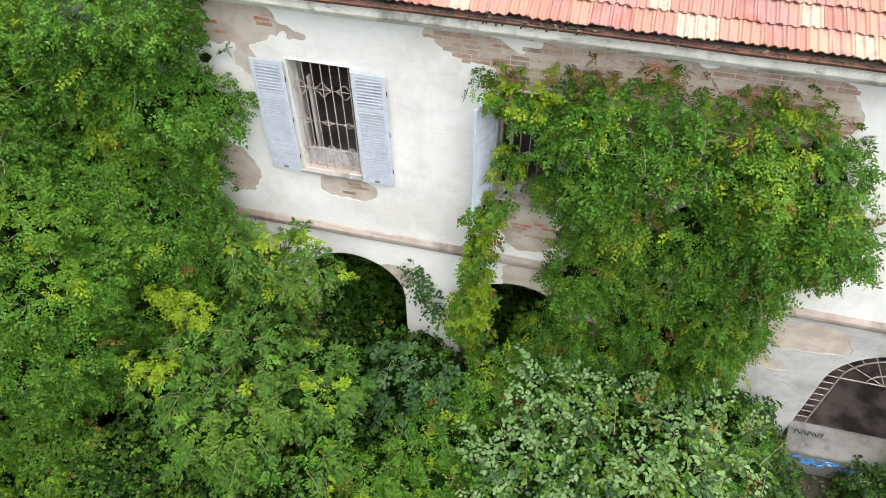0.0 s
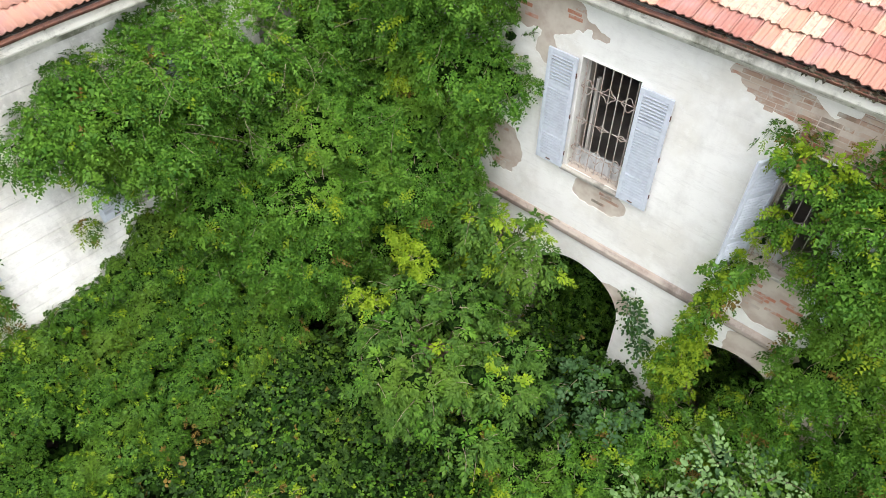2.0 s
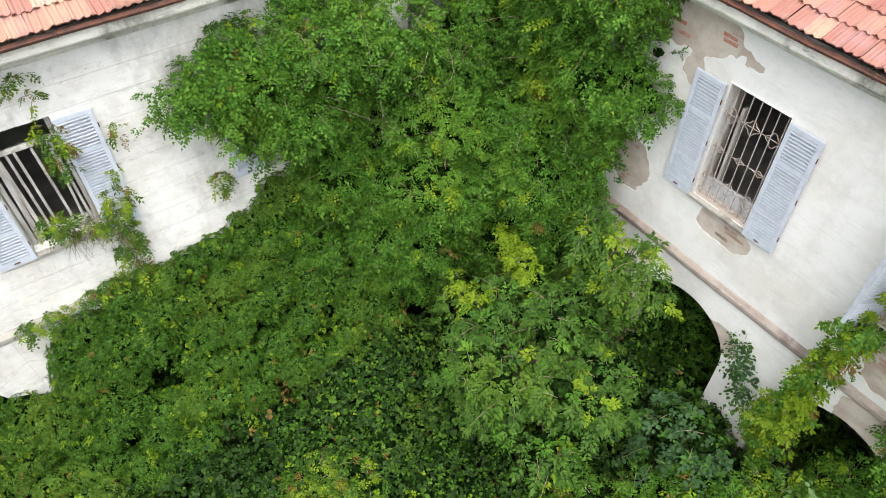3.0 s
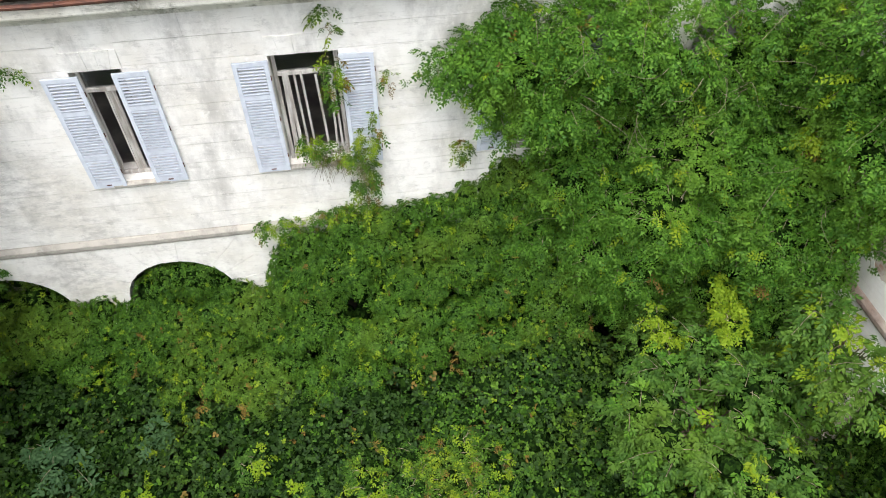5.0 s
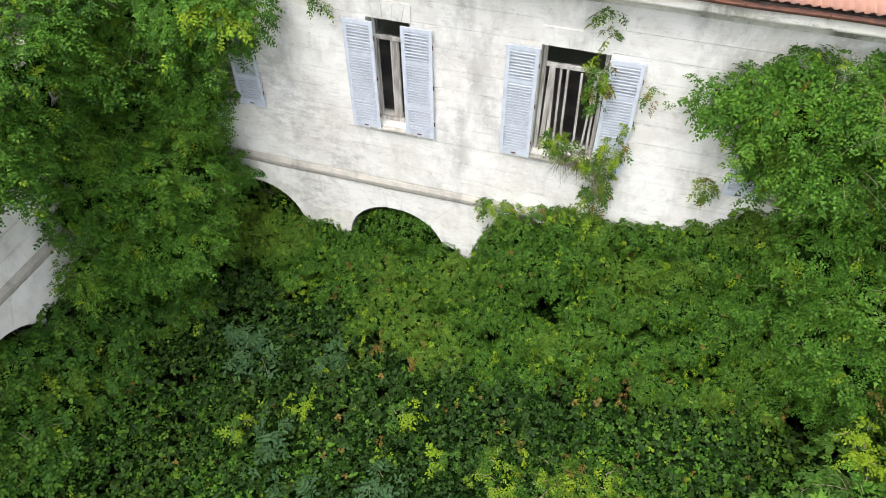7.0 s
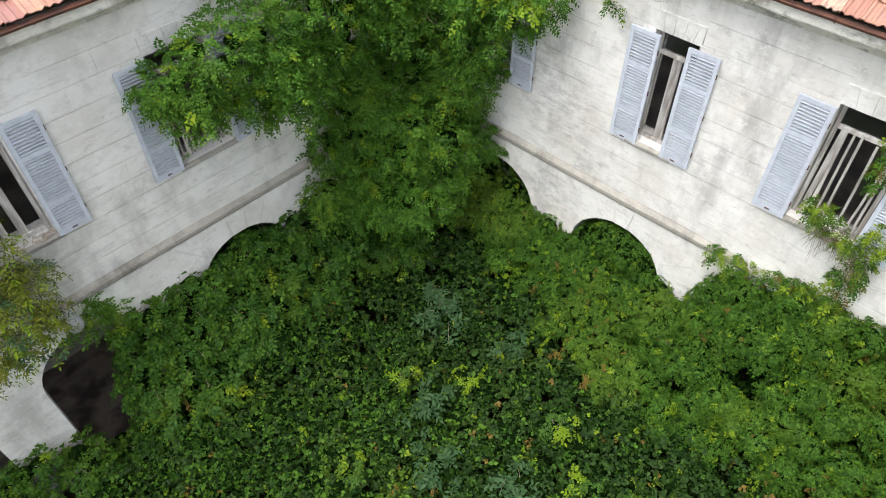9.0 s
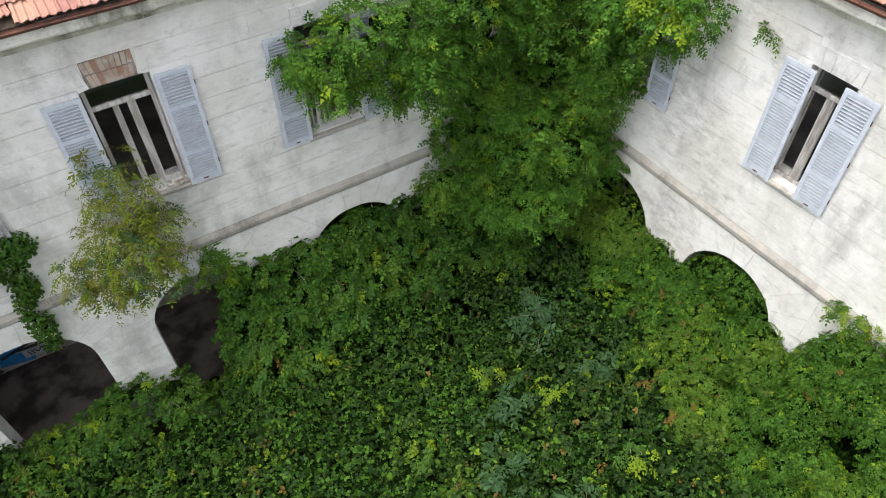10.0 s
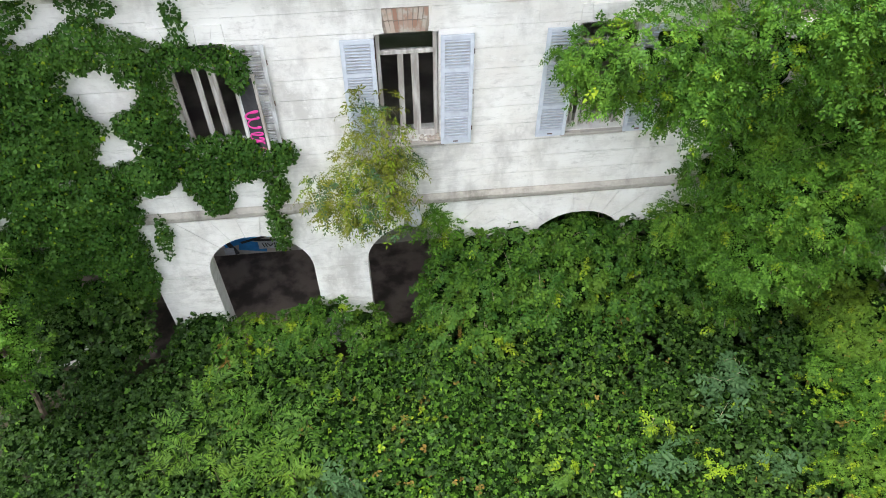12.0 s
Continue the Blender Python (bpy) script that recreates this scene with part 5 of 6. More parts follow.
def window(number, side, c, h, style):
    win = new("window_%d" % number)
    win.matrix_world = FRAME[side]
    y0, y1 = 0.15, 0.21
    bar = 7.30
    bm = bmesh.new()
    box(bm, c - h + 0.018, c - h + 0.075, y0, y1, SILL, HEAD - 0.018)
    box(bm, c + h - 0.075, c + h - 0.018, y0, y1, SILL, HEAD - 0.018)
    box(bm, c - h + 0.075, c + h - 0.075, y0, y1, HEAD - 0.075, HEAD - 0.018)
    part("window_frame", bm, M["wood_old"], win)
    if style != "grille":
        part("transom", boxed(c - h + 0.075, c + h - 0.075, y0 - 0.015, y1, bar - 0.035, bar + 0.035, bevel=0.008), M["wood_old"], win)
    if style != "grille":
        part("pane", boxed(c - h + 0.075, c + h - 0.075, y0 + 0.028, y0 + 0.033, bar + 0.036, HEAD - 0.076), M["glass"], win, "dusty dark fanlight pane")
    lo, hi = c - h + 0.075, c + h - 0.075
    if style == "casement":
        for x, w, lean in ((lo + (hi - lo) * 0.36, 0.045, 1.5), (lo + (hi - lo) * 0.66, 0.06, -1.0)):
            part("stile", boxed(-w, w, -0.02, 0.025, 0.0, bar - 0.036 - SILL, bevel=0.006), M["wood_old"], win, m=pose(x, y0 + 0.05, SILL, 0, lean * 0.3, 8 * lean))
        part("bottom_rail", boxed(lo, hi, y0, y1, SILL, SILL + 0.09, bevel=0.006), M["wood_old"], win)
    elif style == "narrow":
        for x, w, turn in ((c + 0.0, 0.028, 25), (c + 0.055, 0.03, -35), (c - 0.045, 0.014, 0)):
            part("stile", boxed(-w, w, -0.02, 0.02, 0.0, bar - 0.036 - SILL, bevel=0.005), M["wood_old"], win, m=pose(x, y0 + 0.04, SILL, 0, 0, turn))
        part("bottom_rail", boxed(lo, hi, y0, y1, SILL, SILL + 0.07, bevel=0.006), M["wood_old"], win)
    elif style == "boards":
        for i in range(8):
            x = lo + 0.05 + (hi - lo - 0.1) * i / 7 + BOARD.uniform(-0.02, 0.02)
            if i == 4:
                continue
            w = BOARD.choice((0.018, 0.028, 0.036))
            part("board", boxed(-w, w, -0.01, 0.01, 0.0, bar - 0.036 - SILL + BOARD.uniform(-0.0, 0.08), bevel=0.003), M["wood_old"], win,
                 m=pose(x, y0 - 0.002 - 0.012 * (i % 2), SILL, BOARD.uniform(-1, 1), BOARD.uniform(-1.8, 1.8), BOARD.uniform(-25, 25)))
        part("bottom_rail", boxed(lo, hi, y0 + 0.02, y1, SILL, SILL + 0.06, bevel=0.006), M["wood_old"], win)
    elif style == "grille":
        for i in range(7):
            x = c - h + 0.07 + (2 * h - 0.14) * i / 6
            part("bar", tube([(x, 0.05, SILL + 0.01), (x, 0.05, HEAD - 0.02)], 0.0085, 6), M["iron"], win)
        for z in (6.06, 6.62, 7.22):
            part("cross_bar", tube([(c - h + 0.02, 0.042, z), (c + h - 0.02, 0.042, z)], 0.007, 5), M["iron"], win)
            for i in range(3):
                x0 = c - h + 0.15 + (2 * h - 0.30) * i / 2
                r = 0.10 if z != 6.62 else 0.07
                turn = [(x0 + r * math.cos(a) * (1 + 0.22 * math.cos(4 * a)), 0.034, z + r * (1.0 if z != 6.62 else 0.6) * math.sin(a) * (1 + 0.22 * math.cos(4 * a))) for a in np.linspace(0, 2 * math.pi, 25)]
                part("ornament", tube(turn, 0.0075, 5), M["iron"], win)
        for i in range(12):
            x0 = c - h + 0.06 + (2 * h - 0.12) * i / 11
            part("scroll", tube([(x0 + 0.04 * math.cos(a), 0.04, SILL + 0.10 + 0.04 * math.sin(a)) for a in np.linspace(0, 2 * math.pi, 13)], 0.005, 4), M["iron"], win)
        part("stile", boxed(lo + 0.10, lo + 0.15, y0 + 0.05, y1 + 0.06, SILL, bar, bevel=0.005), M["wood_old"], win)
        part("apron", boxed(lo, hi, y0 + 0.01, y1, SILL, SILL + 0.30, bevel=0.004), M["paint_grey"], win, "grey weathered board behind the grille")
    stone_sill(win, c, h)
    return tagged(win, {"casement": "old window with broken casements and peeling grey frame", "narrow": "narrow old window with ajar peeling casements",
                        "boards": "old window barred with crooked peeling wooden boards", "grille": "window behind an ornate rusty iron grille",
                        "plain": "old overgrown window with a peeling frame"}[style], "window", kind="structure")


window(1, "north", -4.15, 0.49, "grille")
window(2, "north", -1.08, 0.49, "grille")
window(3, "west", -3.67, 0.36, "narrow")
window(4, "west", -0.80, 0.50, "boards")
window(5, "west", -7.1, 0.49, "plain")
window(6, "west", 2.76, 0.49, "plain")
window(7, "south", -2.21, 0.49, "casement")
window(8, "south", 0.90, 0.48, "casement")
window(9, "south", 4.01, 0.49, "boards")
window(10, "north", 5.40, 0.49, "plain")
window(11, "north", 8.45, 0.49, "plain")
window(12, "south", -8.31, 0.49, "plain")
window(13, "south", -5.25, 0.49, "plain")

# ---- louvred shutters ----
SW, SH = 0.505, 2.04


def slat_mesh(name, mat, bend=0.0):
    bm = bmesh.new()
    w = SW / 2 - 0.062
    box(bm, -w, w, -0.026, 0.020, -0.0045, 0.0045)
    if bend:
        for v in bm.verts:
            v.co.z += bend * (v.co.x / w) ** 2 + (bend * 0.7 if v.co.x > 0 else 0)
    bm.transform(Matrix.Rotation(radians(4), 4, "X"))
    me = bpy.data.meshes.new(name)
    bm.to_mesh(me)
    bm.free()
    me.materials.append(mat)
    return me


def shutter(mat, label, crooked=False):
    """A shutter hung flat: origin at the middle of its lower edge, its back at y = 0."""
    sh = new("shutter")
    tagged(sh, label, "shutter", "louvred window shutters")
    t = 0.038
    stiles = []
    for k in (-1, 1):
        stiles.append(part("stile", boxed(*sorted((k * SW / 2, k * (SW / 2 - 0.062))), -t, 0, 0, SH, bevel=0.004), mat, sh))
    rails = ((0.0, 0.12), (0.56, 0.64), (1.40, 1.48), (SH - 0.075, SH))
    low = None
    for z0, z1 in rails:
        rail = part("rail", boxed(-SW / 2 + 0.062, SW / 2 - 0.062, -t + 0.004, -0.004, z0, z1, bevel=0.003), mat, sh)
        low = low or rail
    rnd = random.Random(3)
    plain, bent = slat_mesh("slat", mat), slat_mesh("slat", mat, 0.012)
    for (a0, a1), (b0, b1) in zip(rails, rails[1:]):
        k = round((b0 - a1) / 0.052)
        for i in range(k):
            if crooked and rnd.random() < 0.1:
                continue
            z = a1 + (b0 - a1) * (i + 0.5) / k + (rnd.uniform(-0.008, 0.008) if crooked else 0)
            share("slat", bent if crooked and rnd.random() < 0.5 else plain, sh, pose(0, -t / 2, z, 0, rnd.uniform(-2.5, 2.5) if crooked else rnd.uniform(-0.4, 0.4), 0))
    part("latch", boxed(-0.05, 0.03, -t - 0.008, -t + 0.002, 0.045, 0.065, bevel=0.002), M["rust"], low, "rusty iron latch")
    for z in (0.3, 1.02, 1.75):
        part("hinge", tube([(SW / 2 + 0.006, -0.02, z - 0.04), (SW / 2 + 0.006, -0.02, z + 0.04)], 0.009, 6), M["rust"], stiles[1], "rusty hinge pin")
    return sh


BLUE = "pale blue painted louvred shutter folded back on the wall"
model = shutter(M["paint_blue"], BLUE)
worn = shutter(M["paint_grey"], "grey weathered shutter with crooked broken slats, half overgrown", True)
HANG = 5.63
spots = [("north", -4.15 - 0.49 - 0.29, 0), ("north", -4.15 + 0.49 + 0.27, 0), ("west", -4.15, 0), ("west", -3.19, 0),
         ("west", -1.56, 0), ("west", -0.05, 0), ("west", -6.35, 0), ("west", 2.02, 0), ("west", 3.52, 0),
         ("south", 0.15, 0), ("south", 1.645, 0), ("south", 3.25, 0), ("south", 4.76, 0)]
first = True
for side, s, turn in spots:
    m = FRAME[side] @ pose(s, -0.045, HANG + random.uniform(-0.012, 0.012), 0, random.uniform(-0.7, 0.7), turn)
    if first:
        model.matrix_basis = m
        first = False
    else:
        copy_thing(model, m)
# ajar pair of the overgrown window, one swung out from the wall
ajar = copy_thing(model, FRAME["north"] @ pose(-1.08 - 0.49, -0.05, HANG, 0, 0, 0) @ pose(0, 0, 0, 0, 0, 62) @ pose(-SW / 2, 0, 0))
tagged(ajar, "pale blue louvred shutter swung half open, tangled in creeper")
ajar = copy_thing(model, FRAME["north"] @ pose(-1.08 + 0.49, -0.05, HANG, 0, 0, 0) @ pose(0, 0, 0, 0, 0, -40) @ pose(SW / 2, 0, 0))
tagged(ajar, "pale blue louvred shutter half hidden under creeper leaves")
worn.matrix_basis = FRAME["south"] @ pose(-1.46, -0.05, HANG + 0.02, 0, 1.0, 0)
# the open casement beside it, sprayed pink
leafdoor = new("casement_leaf")
leafdoor.matrix_world = FRAME["south"] @ pose(-1.735, -0.06, SILL, 0, 0, -14)
tagged(leafdoor, "dark open casement leaf sprayed with pink paint", "window leaf")
for x0, x1 in ((0.0, 0.045), (0.315, 0.36)):
    part("stile", boxed(x0, x1, -0.02, 0.02, 0.02, 1.58, bevel=0.004), M["wood_old"], leafdoor, "grey peeling wood")
for z0, z1 in ((0.02, 0.08), (1.52, 1.58)):
    part("rail", boxed(0.045, 0.315, -0.018, 0.018, z0, z1, bevel=0.004), M["wood_old"], leafdoor, "grey peeling wood")
part("leaf_board", boxed(0.045, 0.315, -0.012, 0.012, 0.08, 1.52), M["black_spray"], leafdoor, "dark board")
for z0, wide, loops in ((0.12, 0.10, 1.3), (0.33, 0.11, 1.6), (0.55, 0.10, 1.0), (0.74, 0.11, 1.4)):
    line = [(0.18 + wide * math.sin(6.3 * loops * t + z0), -0.016, z0 + 0.17 * t + 0.055 * math.cos(6.3 * loops * t)) for t in np.linspace(0, 1, 26)]
    part("spray_mark", tube(line, 0.015, 5), M["pink_spray"], leafdoor, "pink spray paint stroke")

# rubble on the sill of the window with the shrub
rub = random.Random(8)
pile = new("sill_rubble")
pile.matrix_world = FRAME["south"] @ pose(1.1, -0.02, SILL)
tagged(pile, "crumbled plaster and stone lying on the window sill", "rubble")
for i in range(26):
    bm = bmesh.new()
    bmesh.ops.create_icosphere(bm, subdivisions=1, radius=1)
    k = rub.uniform(0.02, 0.055)
    for v in bm.verts:
        v.co = Vector((v.co.x * k * rub.uniform(0.8, 1.5), v.co.y * k, v.co.z * k * rub.uniform(0.4, 0.8)))
    part("chunk", bm, M["rubble"], pile, m=pose(rub.uniform(-0.35, 0.3), rub.uniform(-0.04, 0.12), rub.uniform(0.0, 0.03), 0, 0, rub.uniform(0, 180)))

# ---- pendant lamp on the south wall ----
lamp = new("wall_lamp")
lamp.matrix_world = FRAME["south"] @ pose(0.88, -0.34, 4.0) @ Matrix.Scale(1.25, 4)
tagged(lamp, "white pear shaped opal glass lamp on an iron bracket", "lamp")
bm = bmesh.new()
prof = [(0.0, 0.0), (0.055, 0.012), (0.095, 0.05), (0.11, 0.11), (0.10, 0.18), (0.075, 0.26), (0.05, 0.34), (0.035, 0.42), (0.03, 0.44)]
rings = [[bm.verts.new((r * math.cos(a), r * math.sin(a), z)) for a in np.linspace(0, 2 * math.pi, 20, endpoint=False)] for r, z in prof[1:]]
bot = bm.verts.new((0, 0, 0))
for a_, b_ in zip(rings, rings[1:]):
    for j in range(20):
        bm.faces.new((a_[j], a_[(j + 1) % 20], b_[(j + 1) % 20], b_[j])).smooth = True
for j in range(20):
    bm.faces.new((bot, rings[0][(j + 1) % 20], rings[0][j])).smooth = True
part("globe", bm, M["lamp_glass"], lamp, "white opal glass")
part("cap", tube([(0, 0, 0.43), (0, 0, 0.50)], [0.042, 0.03], 10), M["iron"], lamp)
part("bracket", tube([(0, 0, 0.50), (0, 0.05, 0.56), (0, 0.20, 0.57), (0, 0.34, 0.50)], 0.011, 6), M["iron"], lamp)

# ---- walled up arch with an iron fan window ----
fan = new("iron_arch_window")
fan.matrix_world = FRAME["north"] @ pose(5.40, 0.10, 0)
tagged(fan, "rusty pale iron fan window filling an arch", "window grille")


def arc_bar(r, a0, a1, thick, name="arch_bar"):
    part(name, tube([(r * math.cos(a), 0, SPRING + r * math.sin(a)) for a in np.linspace(a0, a1, 17)], thick, 5), M["iron_pale"], fan)


PARAPET = 1.08
for r in (0.97, 0.72):
    arc_bar(r, 0, math.pi, 0.014)
arc_bar(0.30, 0, math.pi, 0.012)
for x in (-0.97, -0.72, 0.72, 0.97):
    part("upright", tube([(x, 0, PARAPET), (x, 0, SPRING)], 0.013, 5), M["iron_pale"], fan)
for a in np.linspace(0, math.pi, 13):
    part("fan_bar", tube([(0.72 * math.cos(a), 0, SPRING + 0.72 * math.sin(a)), (0.97 * math.cos(a), 0, SPRING + 0.97 * math.sin(a))], 0.010, 5), M["iron_pale"], fan)
for a in np.linspace(0, math.pi, 7):
    part("fan_bar", tube([(0.06 * math.cos(a), 0, SPRING + 0.06 * math.sin(a)), (0.72 * math.cos(a), 0, SPRING + 0.72 * math.sin(a))], 0.009, 5), M["iron_pale"], fan)
part("cross_bar", tube([(-0.97, 0, SPRING), (0.97, 0, SPRING)], 0.013, 5), M["iron_pale"], fan)
for z in np.linspace(PARAPET + 0.2, SPRING - 0.2, 7):
    for k in (-1, 1):
        part("cross_bar", tube([(k * 0.72, 0, z), (k * 0.97, 0, z)], 0.010, 5), M["iron_pale"], fan)
bm = bmesh.new()
profile = [(0.10, 0.0), (0.10, PARAPET), (0.05, PARAPET), (-0.02, PARAPET - 0.04), (-0.33, 0.74), (-0.35, 0.70), (-0.35, 0.0)]
ends = [[bm.verts.new((x, y, z)) for y, z in profile] for x in (4.402, 5.0, 5.6, 6.398)]
for u, v in zip(ends, ends[1:]):
    for i in range(len(profile)):
        j = (i + 1) % len(profile)
        bm.faces.new((u[i], v[i], v[j], u[j]))
bm.faces.new(ends[0][::-1])
bm.faces.new(ends[-1])
bmesh.ops.recalc_face_normals(bm, faces=bm.faces)
par = link_mesh("parapet", bm, M["shade_grey"], None, FRAME["north"])
tagged(par, "grey plastered sloping parapet under the iron window, sprayed with paint", "parapet", kind="structure")
tags = random.Random(4)
for i in range(34):
    w, h = tags.uniform(0.02, 0.09), tags.uniform(0.012, 0.04)
    part("spray_mark", boxed(-w, w, -0.006, 0.004, -h, h), M[tags.choice(["blue_spray", "blue_spray", "black_spray", "pale_spray"])], par, "blue and black spray paint stroke",
         m=pose(tags.uniform(4.5, 5.85), -0.352 - 0.0004 * i, tags.uniform(0.36, 0.60), 0, tags.uniform(-60, 60), 0))
for i in range(9):
    part("spray_mark", boxed(-0.010, 0.010, -0.006, 0.004, -0.045, 0.045), M["black_spray"], par, "black spray paint stroke",
         m=pose(4.52 + 0.06 * i, -0.085, 1.015, -45, tags.uniform(-60, 60), 0))

# ---- sprayed wall deep in the arcade ----
mural = new("mural")
mural.matrix_world = FRAME["south"] @ pose(-3.0, 2.893, 0.05)
tagged(mural, "blue and black graffiti sprayed on the arcade wall", "graffiti")
for i, (x, z, w, h, tilt, col) in enumerate(((0.0, 0.42, 0.95, 0.80, 0, "loggia"), (-0.35, 0.55, 0.40, 0.20, -14, "blue_spray"), (-0.02, 0.25, 0.34, 0.16, 12, "blue_spray"), (0.38, 0.66, 0.36, 0.11, 0, "blue_spray"),
                                           (-0.55, 0.30, 0.06, 0.30, -20, "black_spray"), (0.10, 0.52, 0.40, 0.035, -16, "black_spray"), (0.36, 0.44, 0.32, 0.03, 6, "black_spray"), (0.42, 0.28, 0.30, 0.13, 0, "pale_spray"), (-0.62, 0.14, 0.12, 0.12, 0, "pale_spray"))):
    if col != "loggia":
        part("painted_shape", boxed(-w, w, -0.002 - 0.002 * i, 0.004, -h, h), M[col], mural, m=pose(x, 0, z, 0, tilt, 0))
for i in range(6):
    part("painted_shape", boxed(-0.012, 0.012, -0.024, 0, -0.07, 0.07), M["black_spray"], mural, m=pose(0.24 + 0.07 * i, 0, 0.28, 0, tags.uniform(-40, 40), 0))

# ---- earth and litter under the walled up arch ----
lit = random.Random(12)
litter = bmesh.new()
for i in range(160):
    k = lit.uniform(0.02, 0.08)
    bmesh.ops.create_cube(litter, size=1, matrix=pose(lit.uniform(2.6, 7.5), lit.uniform(5.4, 7.9), lit.uniform(0.0, 0.04), lit.uniform(-20, 20), lit.uniform(-20, 20), lit.uniform(0, 180)) @ Matrix.Diagonal((k * lit.uniform(1, 2.5), k, k * 0.35, 1)))
tagged(link_mesh("litter", litter, M["clod"]), "broken brick, plaster and litter on bare earth", "litter", kind="stuff")

# ---- pieces of the walls and roofs ----
def cube_mesh(name, mat):
    me = bpy.data.meshes.new(name)
    bm = boxed(-0.5, 0.5, -0.5, 0.5, -0.5, 0.5)
    bm.to_mesh(me)
    bm.free()
    me.materials.append(mat)
    return me


def piece(name, me, parent, x0, x1, y0, y1, z0, z1, lean=0.0):
    return share(name, me, parent, pose((x0 + x1) / 2, (y0 + y1) / 2, (z0 + z1) / 2, 0, lean, 0) @ Matrix.Diagonal((x1 - x0, y1 - y0, z1 - z0, 1)))


def free_spans(a, b, blocked):
    spans = [(a, b)]
    for l, r in blocked:
        spans = [p for x, y in spans for p in ((x, min(y, l)), (max(x, r), y)) if p[1] - p[0] > 0.08]
    return spans


COURSE = 0.368
blk = random.Random(17)
LINTEL = 0.30
for side, mat in (("west", "plaster_stained"), ("south", "plaster_dull")):
    me = cube_mesh("plaster_block", M[mat])
    a, b = CUT[side]
    z = 4.445
    while z < 8.49:
        z1 = min(z + COURSE - 0.011, 8.495)
        blocked = []
        for c, h in WINDOWS[side]:
            if z < HEAD and z1 > SILL - 0.09:
                blocked.append((c - h - (0.075 if z < SILL + 0.05 else 0.0), c + h + (0.075 if z < SILL + 0.05 else 0.0)))
            elif HEAD - 0.02 < z1 and z < HEAD + LINTEL:
                blocked.append((c - h - 0.02, c + h + 0.02))
        for l, r in free_spans(a, b, blocked):
            x = l
            while x < r - 0.02:
                step = blk.uniform(0.9, 2.2)
                x1 = r if r - x - step < 0.5 else x + step
                piece("plaster_block", me, WALL[side], x + 0.001, x1 - 0.002, -0.014 + blk.uniform(-0.002, 0.002), 0.01, z, z1)
                x = x1
        z += COURSE
    # piers under the springing
    z = 0.05
    while z < SPRING - 0.05:
        z1 = min(z + COURSE - 0.011, SPRING)
        for l, r in free_spans(a, b, [(c - RISE, c + RISE) for c in ARCHES[side]]):
            piece("plaster_block", me, WALL[side], l + 0.001, r - 0.001, -0.014, 0.01, z, z1)
        z += COURSE
    # wedge stones of the arches
    count = 11
    for k in range(count):
        a0, a1 = math.pi * k / count + 0.006, math.pi * (k + 1) / count - 0.006
        r0 = RISE + 0.001
        bm = bmesh.new()
        ring = []
        for y in (-0.012 if k != count // 2 else -0.022, 0.01):
            pts = []
            bend = math.atan2(1.49, 1.50)
            outer = [(0, a1), (0, a0)]
            for corner_at in (bend, math.pi - bend):
                if a0 < corner_at < a1:
                    outer.insert(1, (0, corner_at))
            for r, t in [(r0, a0), (r0, (a0 + a1) / 2), (r0, a1)] + outer:
                r = r or min(1.50 / max(abs(math.cos(t)), 1e-6), 1.49 / max(math.sin(t), 1e-6))
                pts.append(bm.verts.new((r * math.cos(t), y, min(r * math.sin(t), 1.495))))
            ring.append(pts)
        bm.faces.new(ring[0])
        bm.faces.new(ring[1][::-1])
        for j in range(len(pts)):
            bm.faces.new((ring[0][j], ring[1][j], ring[1][(j + 1) % len(pts)], ring[0][(j + 1) % len(pts)]))
        bmesh.ops.recalc_face_normals(bm, faces=bm.faces)
        wm = bpy.data.meshes.new("voussoir")
        bm.to_mesh(wm)
        bm.free()
        wm.materials.append(M[mat])
        for c in ARCHES[side]:
            share("voussoir", wm, WALL[side], pose(c, 0, SPRING))
    # flat arches over the windows
    for c, h in WINDOWS[side]:
        if side == "south" and abs(c - 0.90) < 0.1:
            continue
        for k in range(5):
            bm = bmesh.new()
            w = 2 * h + 0.04
            lo0, lo1 = -w / 2 + w * k / 5 + 0.003, -w / 2 + w * (k + 1) / 5 - 0.003
            top0, top1 = lo0 * 1.0, lo1 * 1.0
            lift = blk.uniform(0.004, 0.02)
            lean = 0.0 if k == 2 else 0.04 * (k - 2)
            vs = []
            for y in (-0.012 - lift, 0.01):
                vs.append([bm.verts.new(v) for v in ((lo0, y, HEAD), (lo1, y, HEAD), (top1 + (0.04 * (k - 1.5) * (k < 4)), y, HEAD + LINTEL - 0.005), (top0 + (0.04 * (k - 2.5) * (k > 0)), y, HEAD + LINTEL - 0.005))])
            bm.faces.new(vs[0])
            bm.faces.new(vs[1][::-1])
            for j in range(4):
                bm.faces.new((vs[0][j], vs[1][j], vs[1][(j + 1) % 4], vs[0][(j + 1) % 4]))
            bmesh.ops.recalc_face_normals(bm, faces=bm.faces)
            part("voussoir", bm, M[mat], WALL[side], m=pose(c, 0, 0))

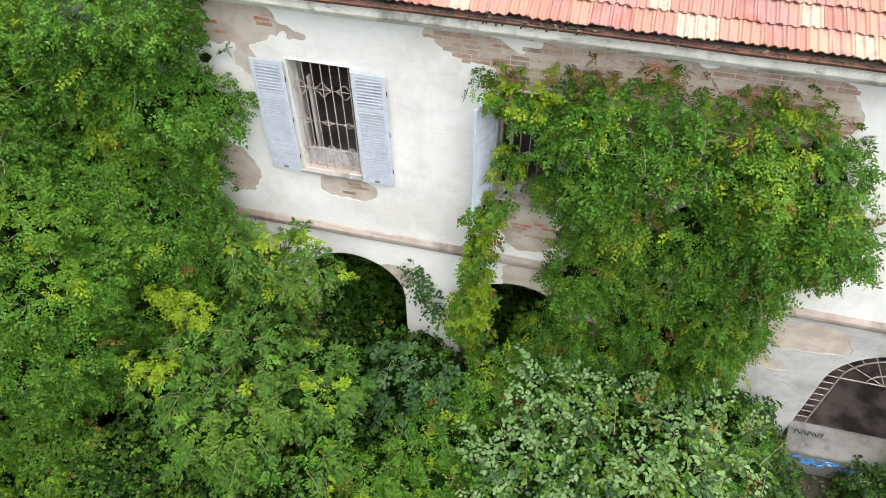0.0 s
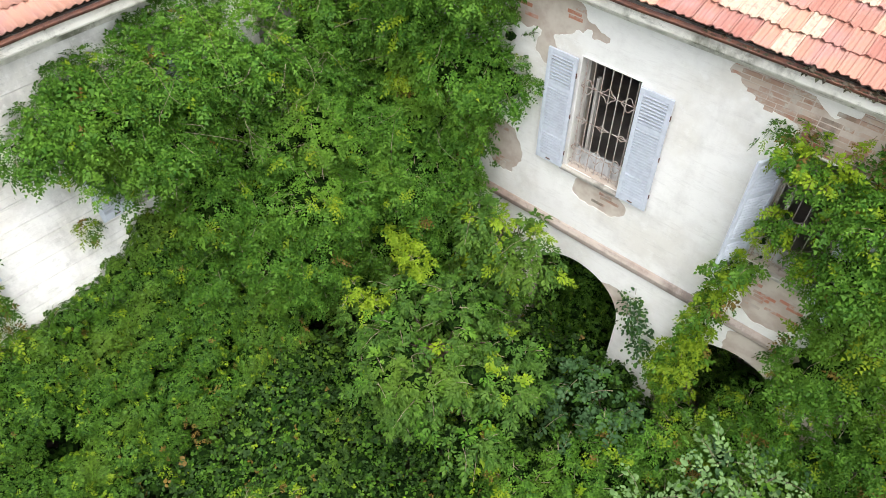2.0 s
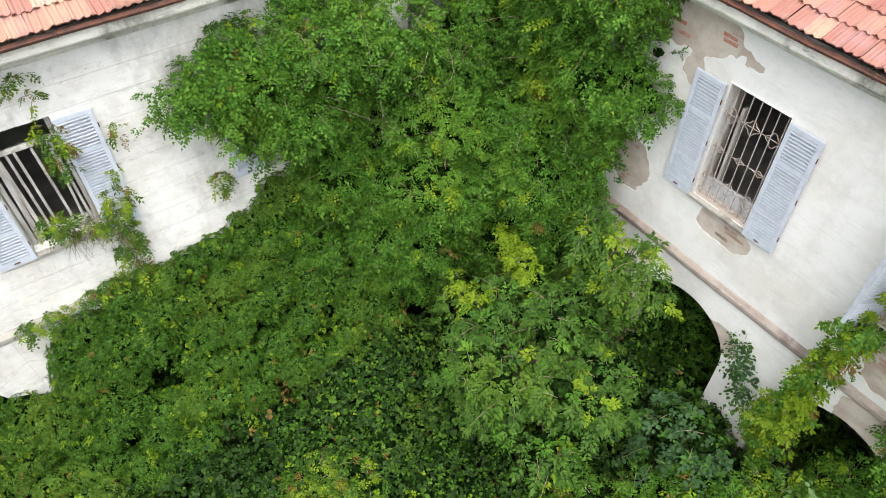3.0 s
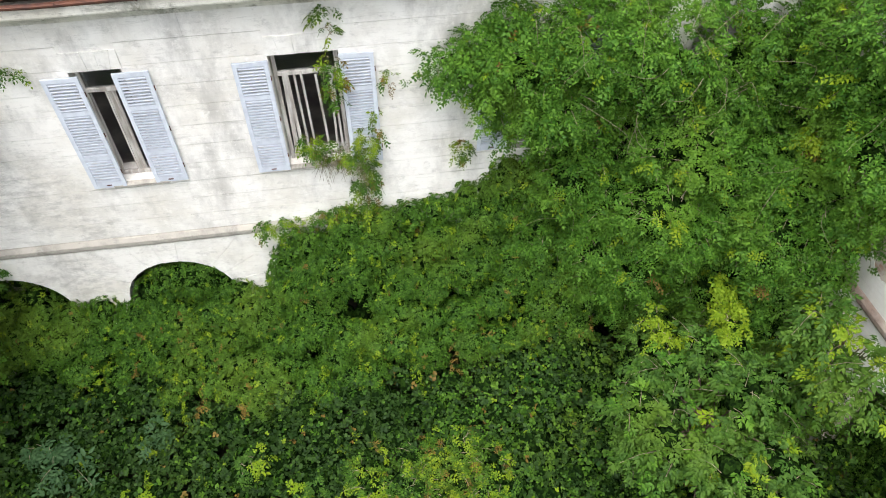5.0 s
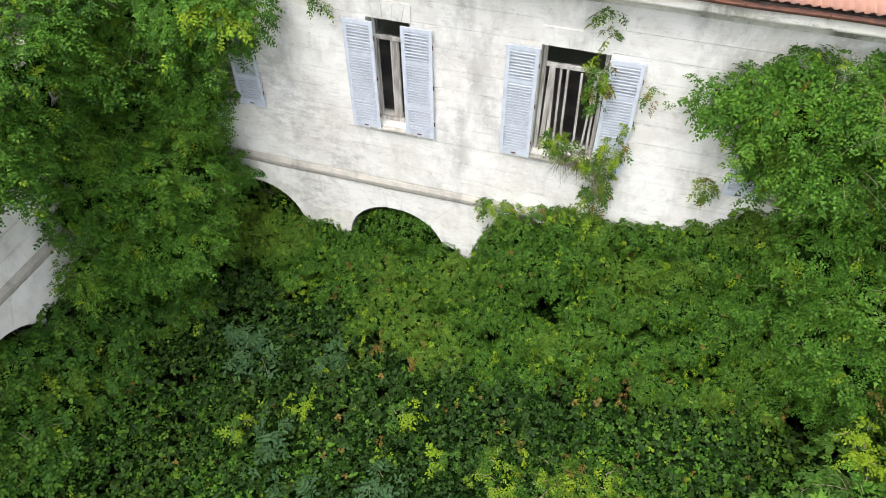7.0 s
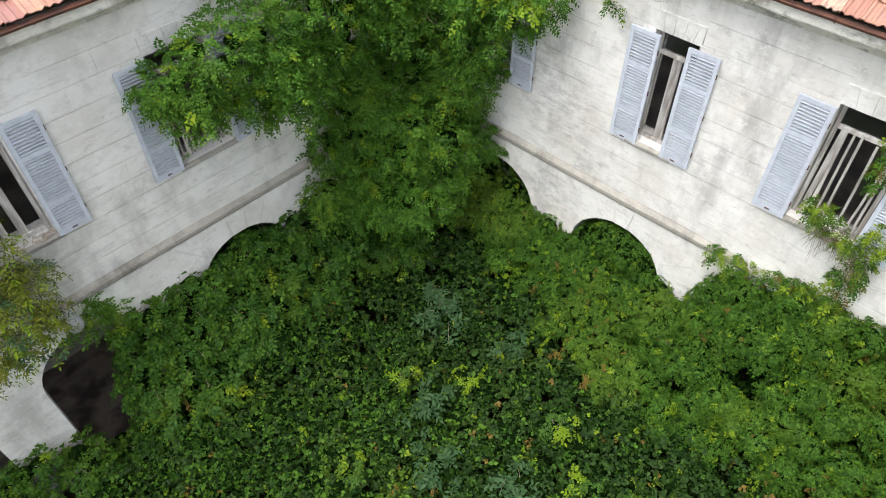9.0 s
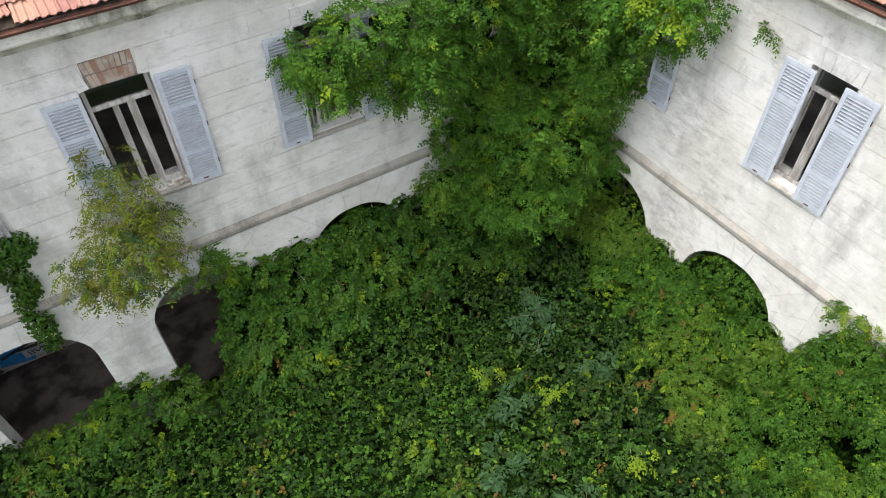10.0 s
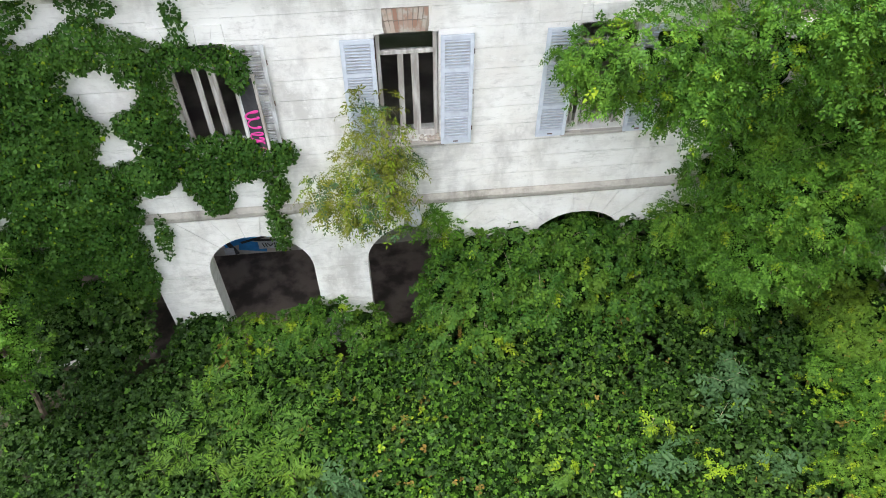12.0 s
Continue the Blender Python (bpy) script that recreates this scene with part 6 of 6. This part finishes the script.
# bare brick flat arch over one south window
brick_me = cube_mesh("brick", M["brick"])
part("lintel_bed", boxed(0.56, 1.24, -0.004, 0.01, HEAD, HEAD + 0.40), M["mortar"], WALL["south"])
for row, (z0, z1) in enumerate(((HEAD + 0.005, HEAD + 0.195), (HEAD + 0.205, HEAD + 0.385))):
    for k in range(9):
        lean = (k - 4) * 2.2
        x = 0.90 + (k - 4) * (0.066 + 0.008 * row)
        piece("brick", brick_me, WALL["south"], x - 0.029, x + 0.029, -0.016 + blk.uniform(-0.004, 0.003), 0.01, z0 + blk.uniform(0, 0.01), z1, lean)
for k in (-1, 1):
    piece("plaster_block", cube_mesh("plaster_block", M["plaster_dull"]), WALL["south"], 0.90 + k * 0.43 - 0.075, 0.90 + k * 0.43 + 0.075, -0.022, 0.01, HEAD, HEAD + 0.40, k * 9)

# old brickwork where the plaster of the north wall has gone
bz, row = 7.02, 0
while bz < 8.47:
    x = -2.6 + (0.13 if row % 2 else 0)
    while x < 3.1:
        ln = 0.245 if blk.random() < 0.75 else 0.118
        f0 = plaster_field(np.array([x + ln / 2]), np.array([bz + 0.03]))[0]
        if f0 < 0.02 and blk.random() < 0.9 and not any(abs(x + ln / 2 - c) < h + 0.13 and bz < HEAD + 0.02 for c, h in WINDOWS["north"]):
            piece("brick", brick_me, WALL["north"], x, x + ln, -0.006 + blk.uniform(-0.007, 0.006), 0.02, bz, bz + 0.056 + blk.uniform(-0.004, 0.002), blk.uniform(-1.2, 1.2))
        x += ln + 0.013
    bz += 0.072
    row += 1
for cs, cz, a_, b_, lean in (HOLES[0], HOLES[2], HOLES[3], HOLES[7]):
    for i in range(60):
        x = cs + blk.uniform(-a_, a_)
        z = cz + 0.072 * round(blk.uniform(-b_, b_) / 0.072)
        if plaster_field(np.array([x]), np.array([z + 0.03]))[0] < -0.05 and blk.random() < 0.35 and not any(abs(x - c) < h + 0.13 and SILL - 0.2 < z < HEAD for c, h in WINDOWS["north"]):
            piece("brick", brick_me, WALL["north"], x - 0.115, x + 0.115, -0.004 + blk.uniform(-0.002, 0.004), 0.02, z, z + 0.055, blk.uniform(-1.5, 1.5))

# roof tiles: those along the visible eaves one by one, the rest as one sheet of tiles
tile_kinds = [tile_mesh("roof_tile", M["tile"], k) for k in range(4)] + [tile_mesh("roof_tile", M["tile_pale"], 9)]
near_tiles = {"north": (-6.0, 4.6, 4), "west": (-5.4, 1.0, 3), "south": (-2.2, 4.4, 3)}
gone = {("south", 0, 9)}
src = tile_kinds[0]
tv = np.array([v.co[:] for v in src.vertices])
tf = []
for p in src.polygons:
    q = list(p.vertices)
    tf += [(q[0], q[1], q[2]), (q[0], q[2], q[3])]
tf = np.array(tf)
for side in FRAME:
    lo, hi, rows_near = near_tiles[side]
    far_v, far_f = [], []
    up = int((DEEP[side] / 2 + 0.55) / math.cos(PITCH) / ROW)
    for r in range(up):
        d = r * ROW
        out_ = d * math.cos(PITCH)
        left = SPAN[side][0] if side == "south" else -8.75 - out_
        right = SPAN[side][1] if side == "north" else (8.75 + out_ if side == "south" else 7.2 + out_)
        k = 0
        x = left + COL / 2
        while x < right - COL / 2:
            m = pose(*roof_point(x, d), math.degrees(PITCH), 0, 0)
            if side == "north" and r in (3, 4) and -0.05 < x - 0.1 * (r - 3) < 0.62:
                x, k = x + COL, k + 1  # tiles lost from the roof
                continue
            if lo <= x <= hi and r < rows_near:
                if (side, r, k - int((lo - left) / COL)) in gone:
                    share("roof_tile", tile_kinds[0], ROOF[side], m @ pose(0.03, 0.15, 0.004, 0, 2, 6) @ Matrix.Diagonal((0.72, 0.62, 1, 1)))
                else:
                    kind = tile_kinds[4] if blk.random() < (0.15 if x > -3.2 else 0.05) else tile_kinds[blk.randrange(4)]
                    share("roof_tile", kind, ROOF[side], m @ pose(0, blk.uniform(-0.018, 0.012), blk.uniform(-0.004, 0.006), 0, blk.uniform(-1, 1), blk.uniform(-1.8, 1.8)))
            else:
                far_f.append(tf + len(far_v) * len(tv))
                R3 = np.array(m.to_3x3())
                far_v.append(tv @ R3.T + np.array(m.translation))
            x += COL
            k += 1
    sheet = facets("roof_tiles", np.concatenate(far_v), np.concatenate(far_f), [M["tile"]], None, ROOF[side])
    tagged(sheet, kind="stuff")
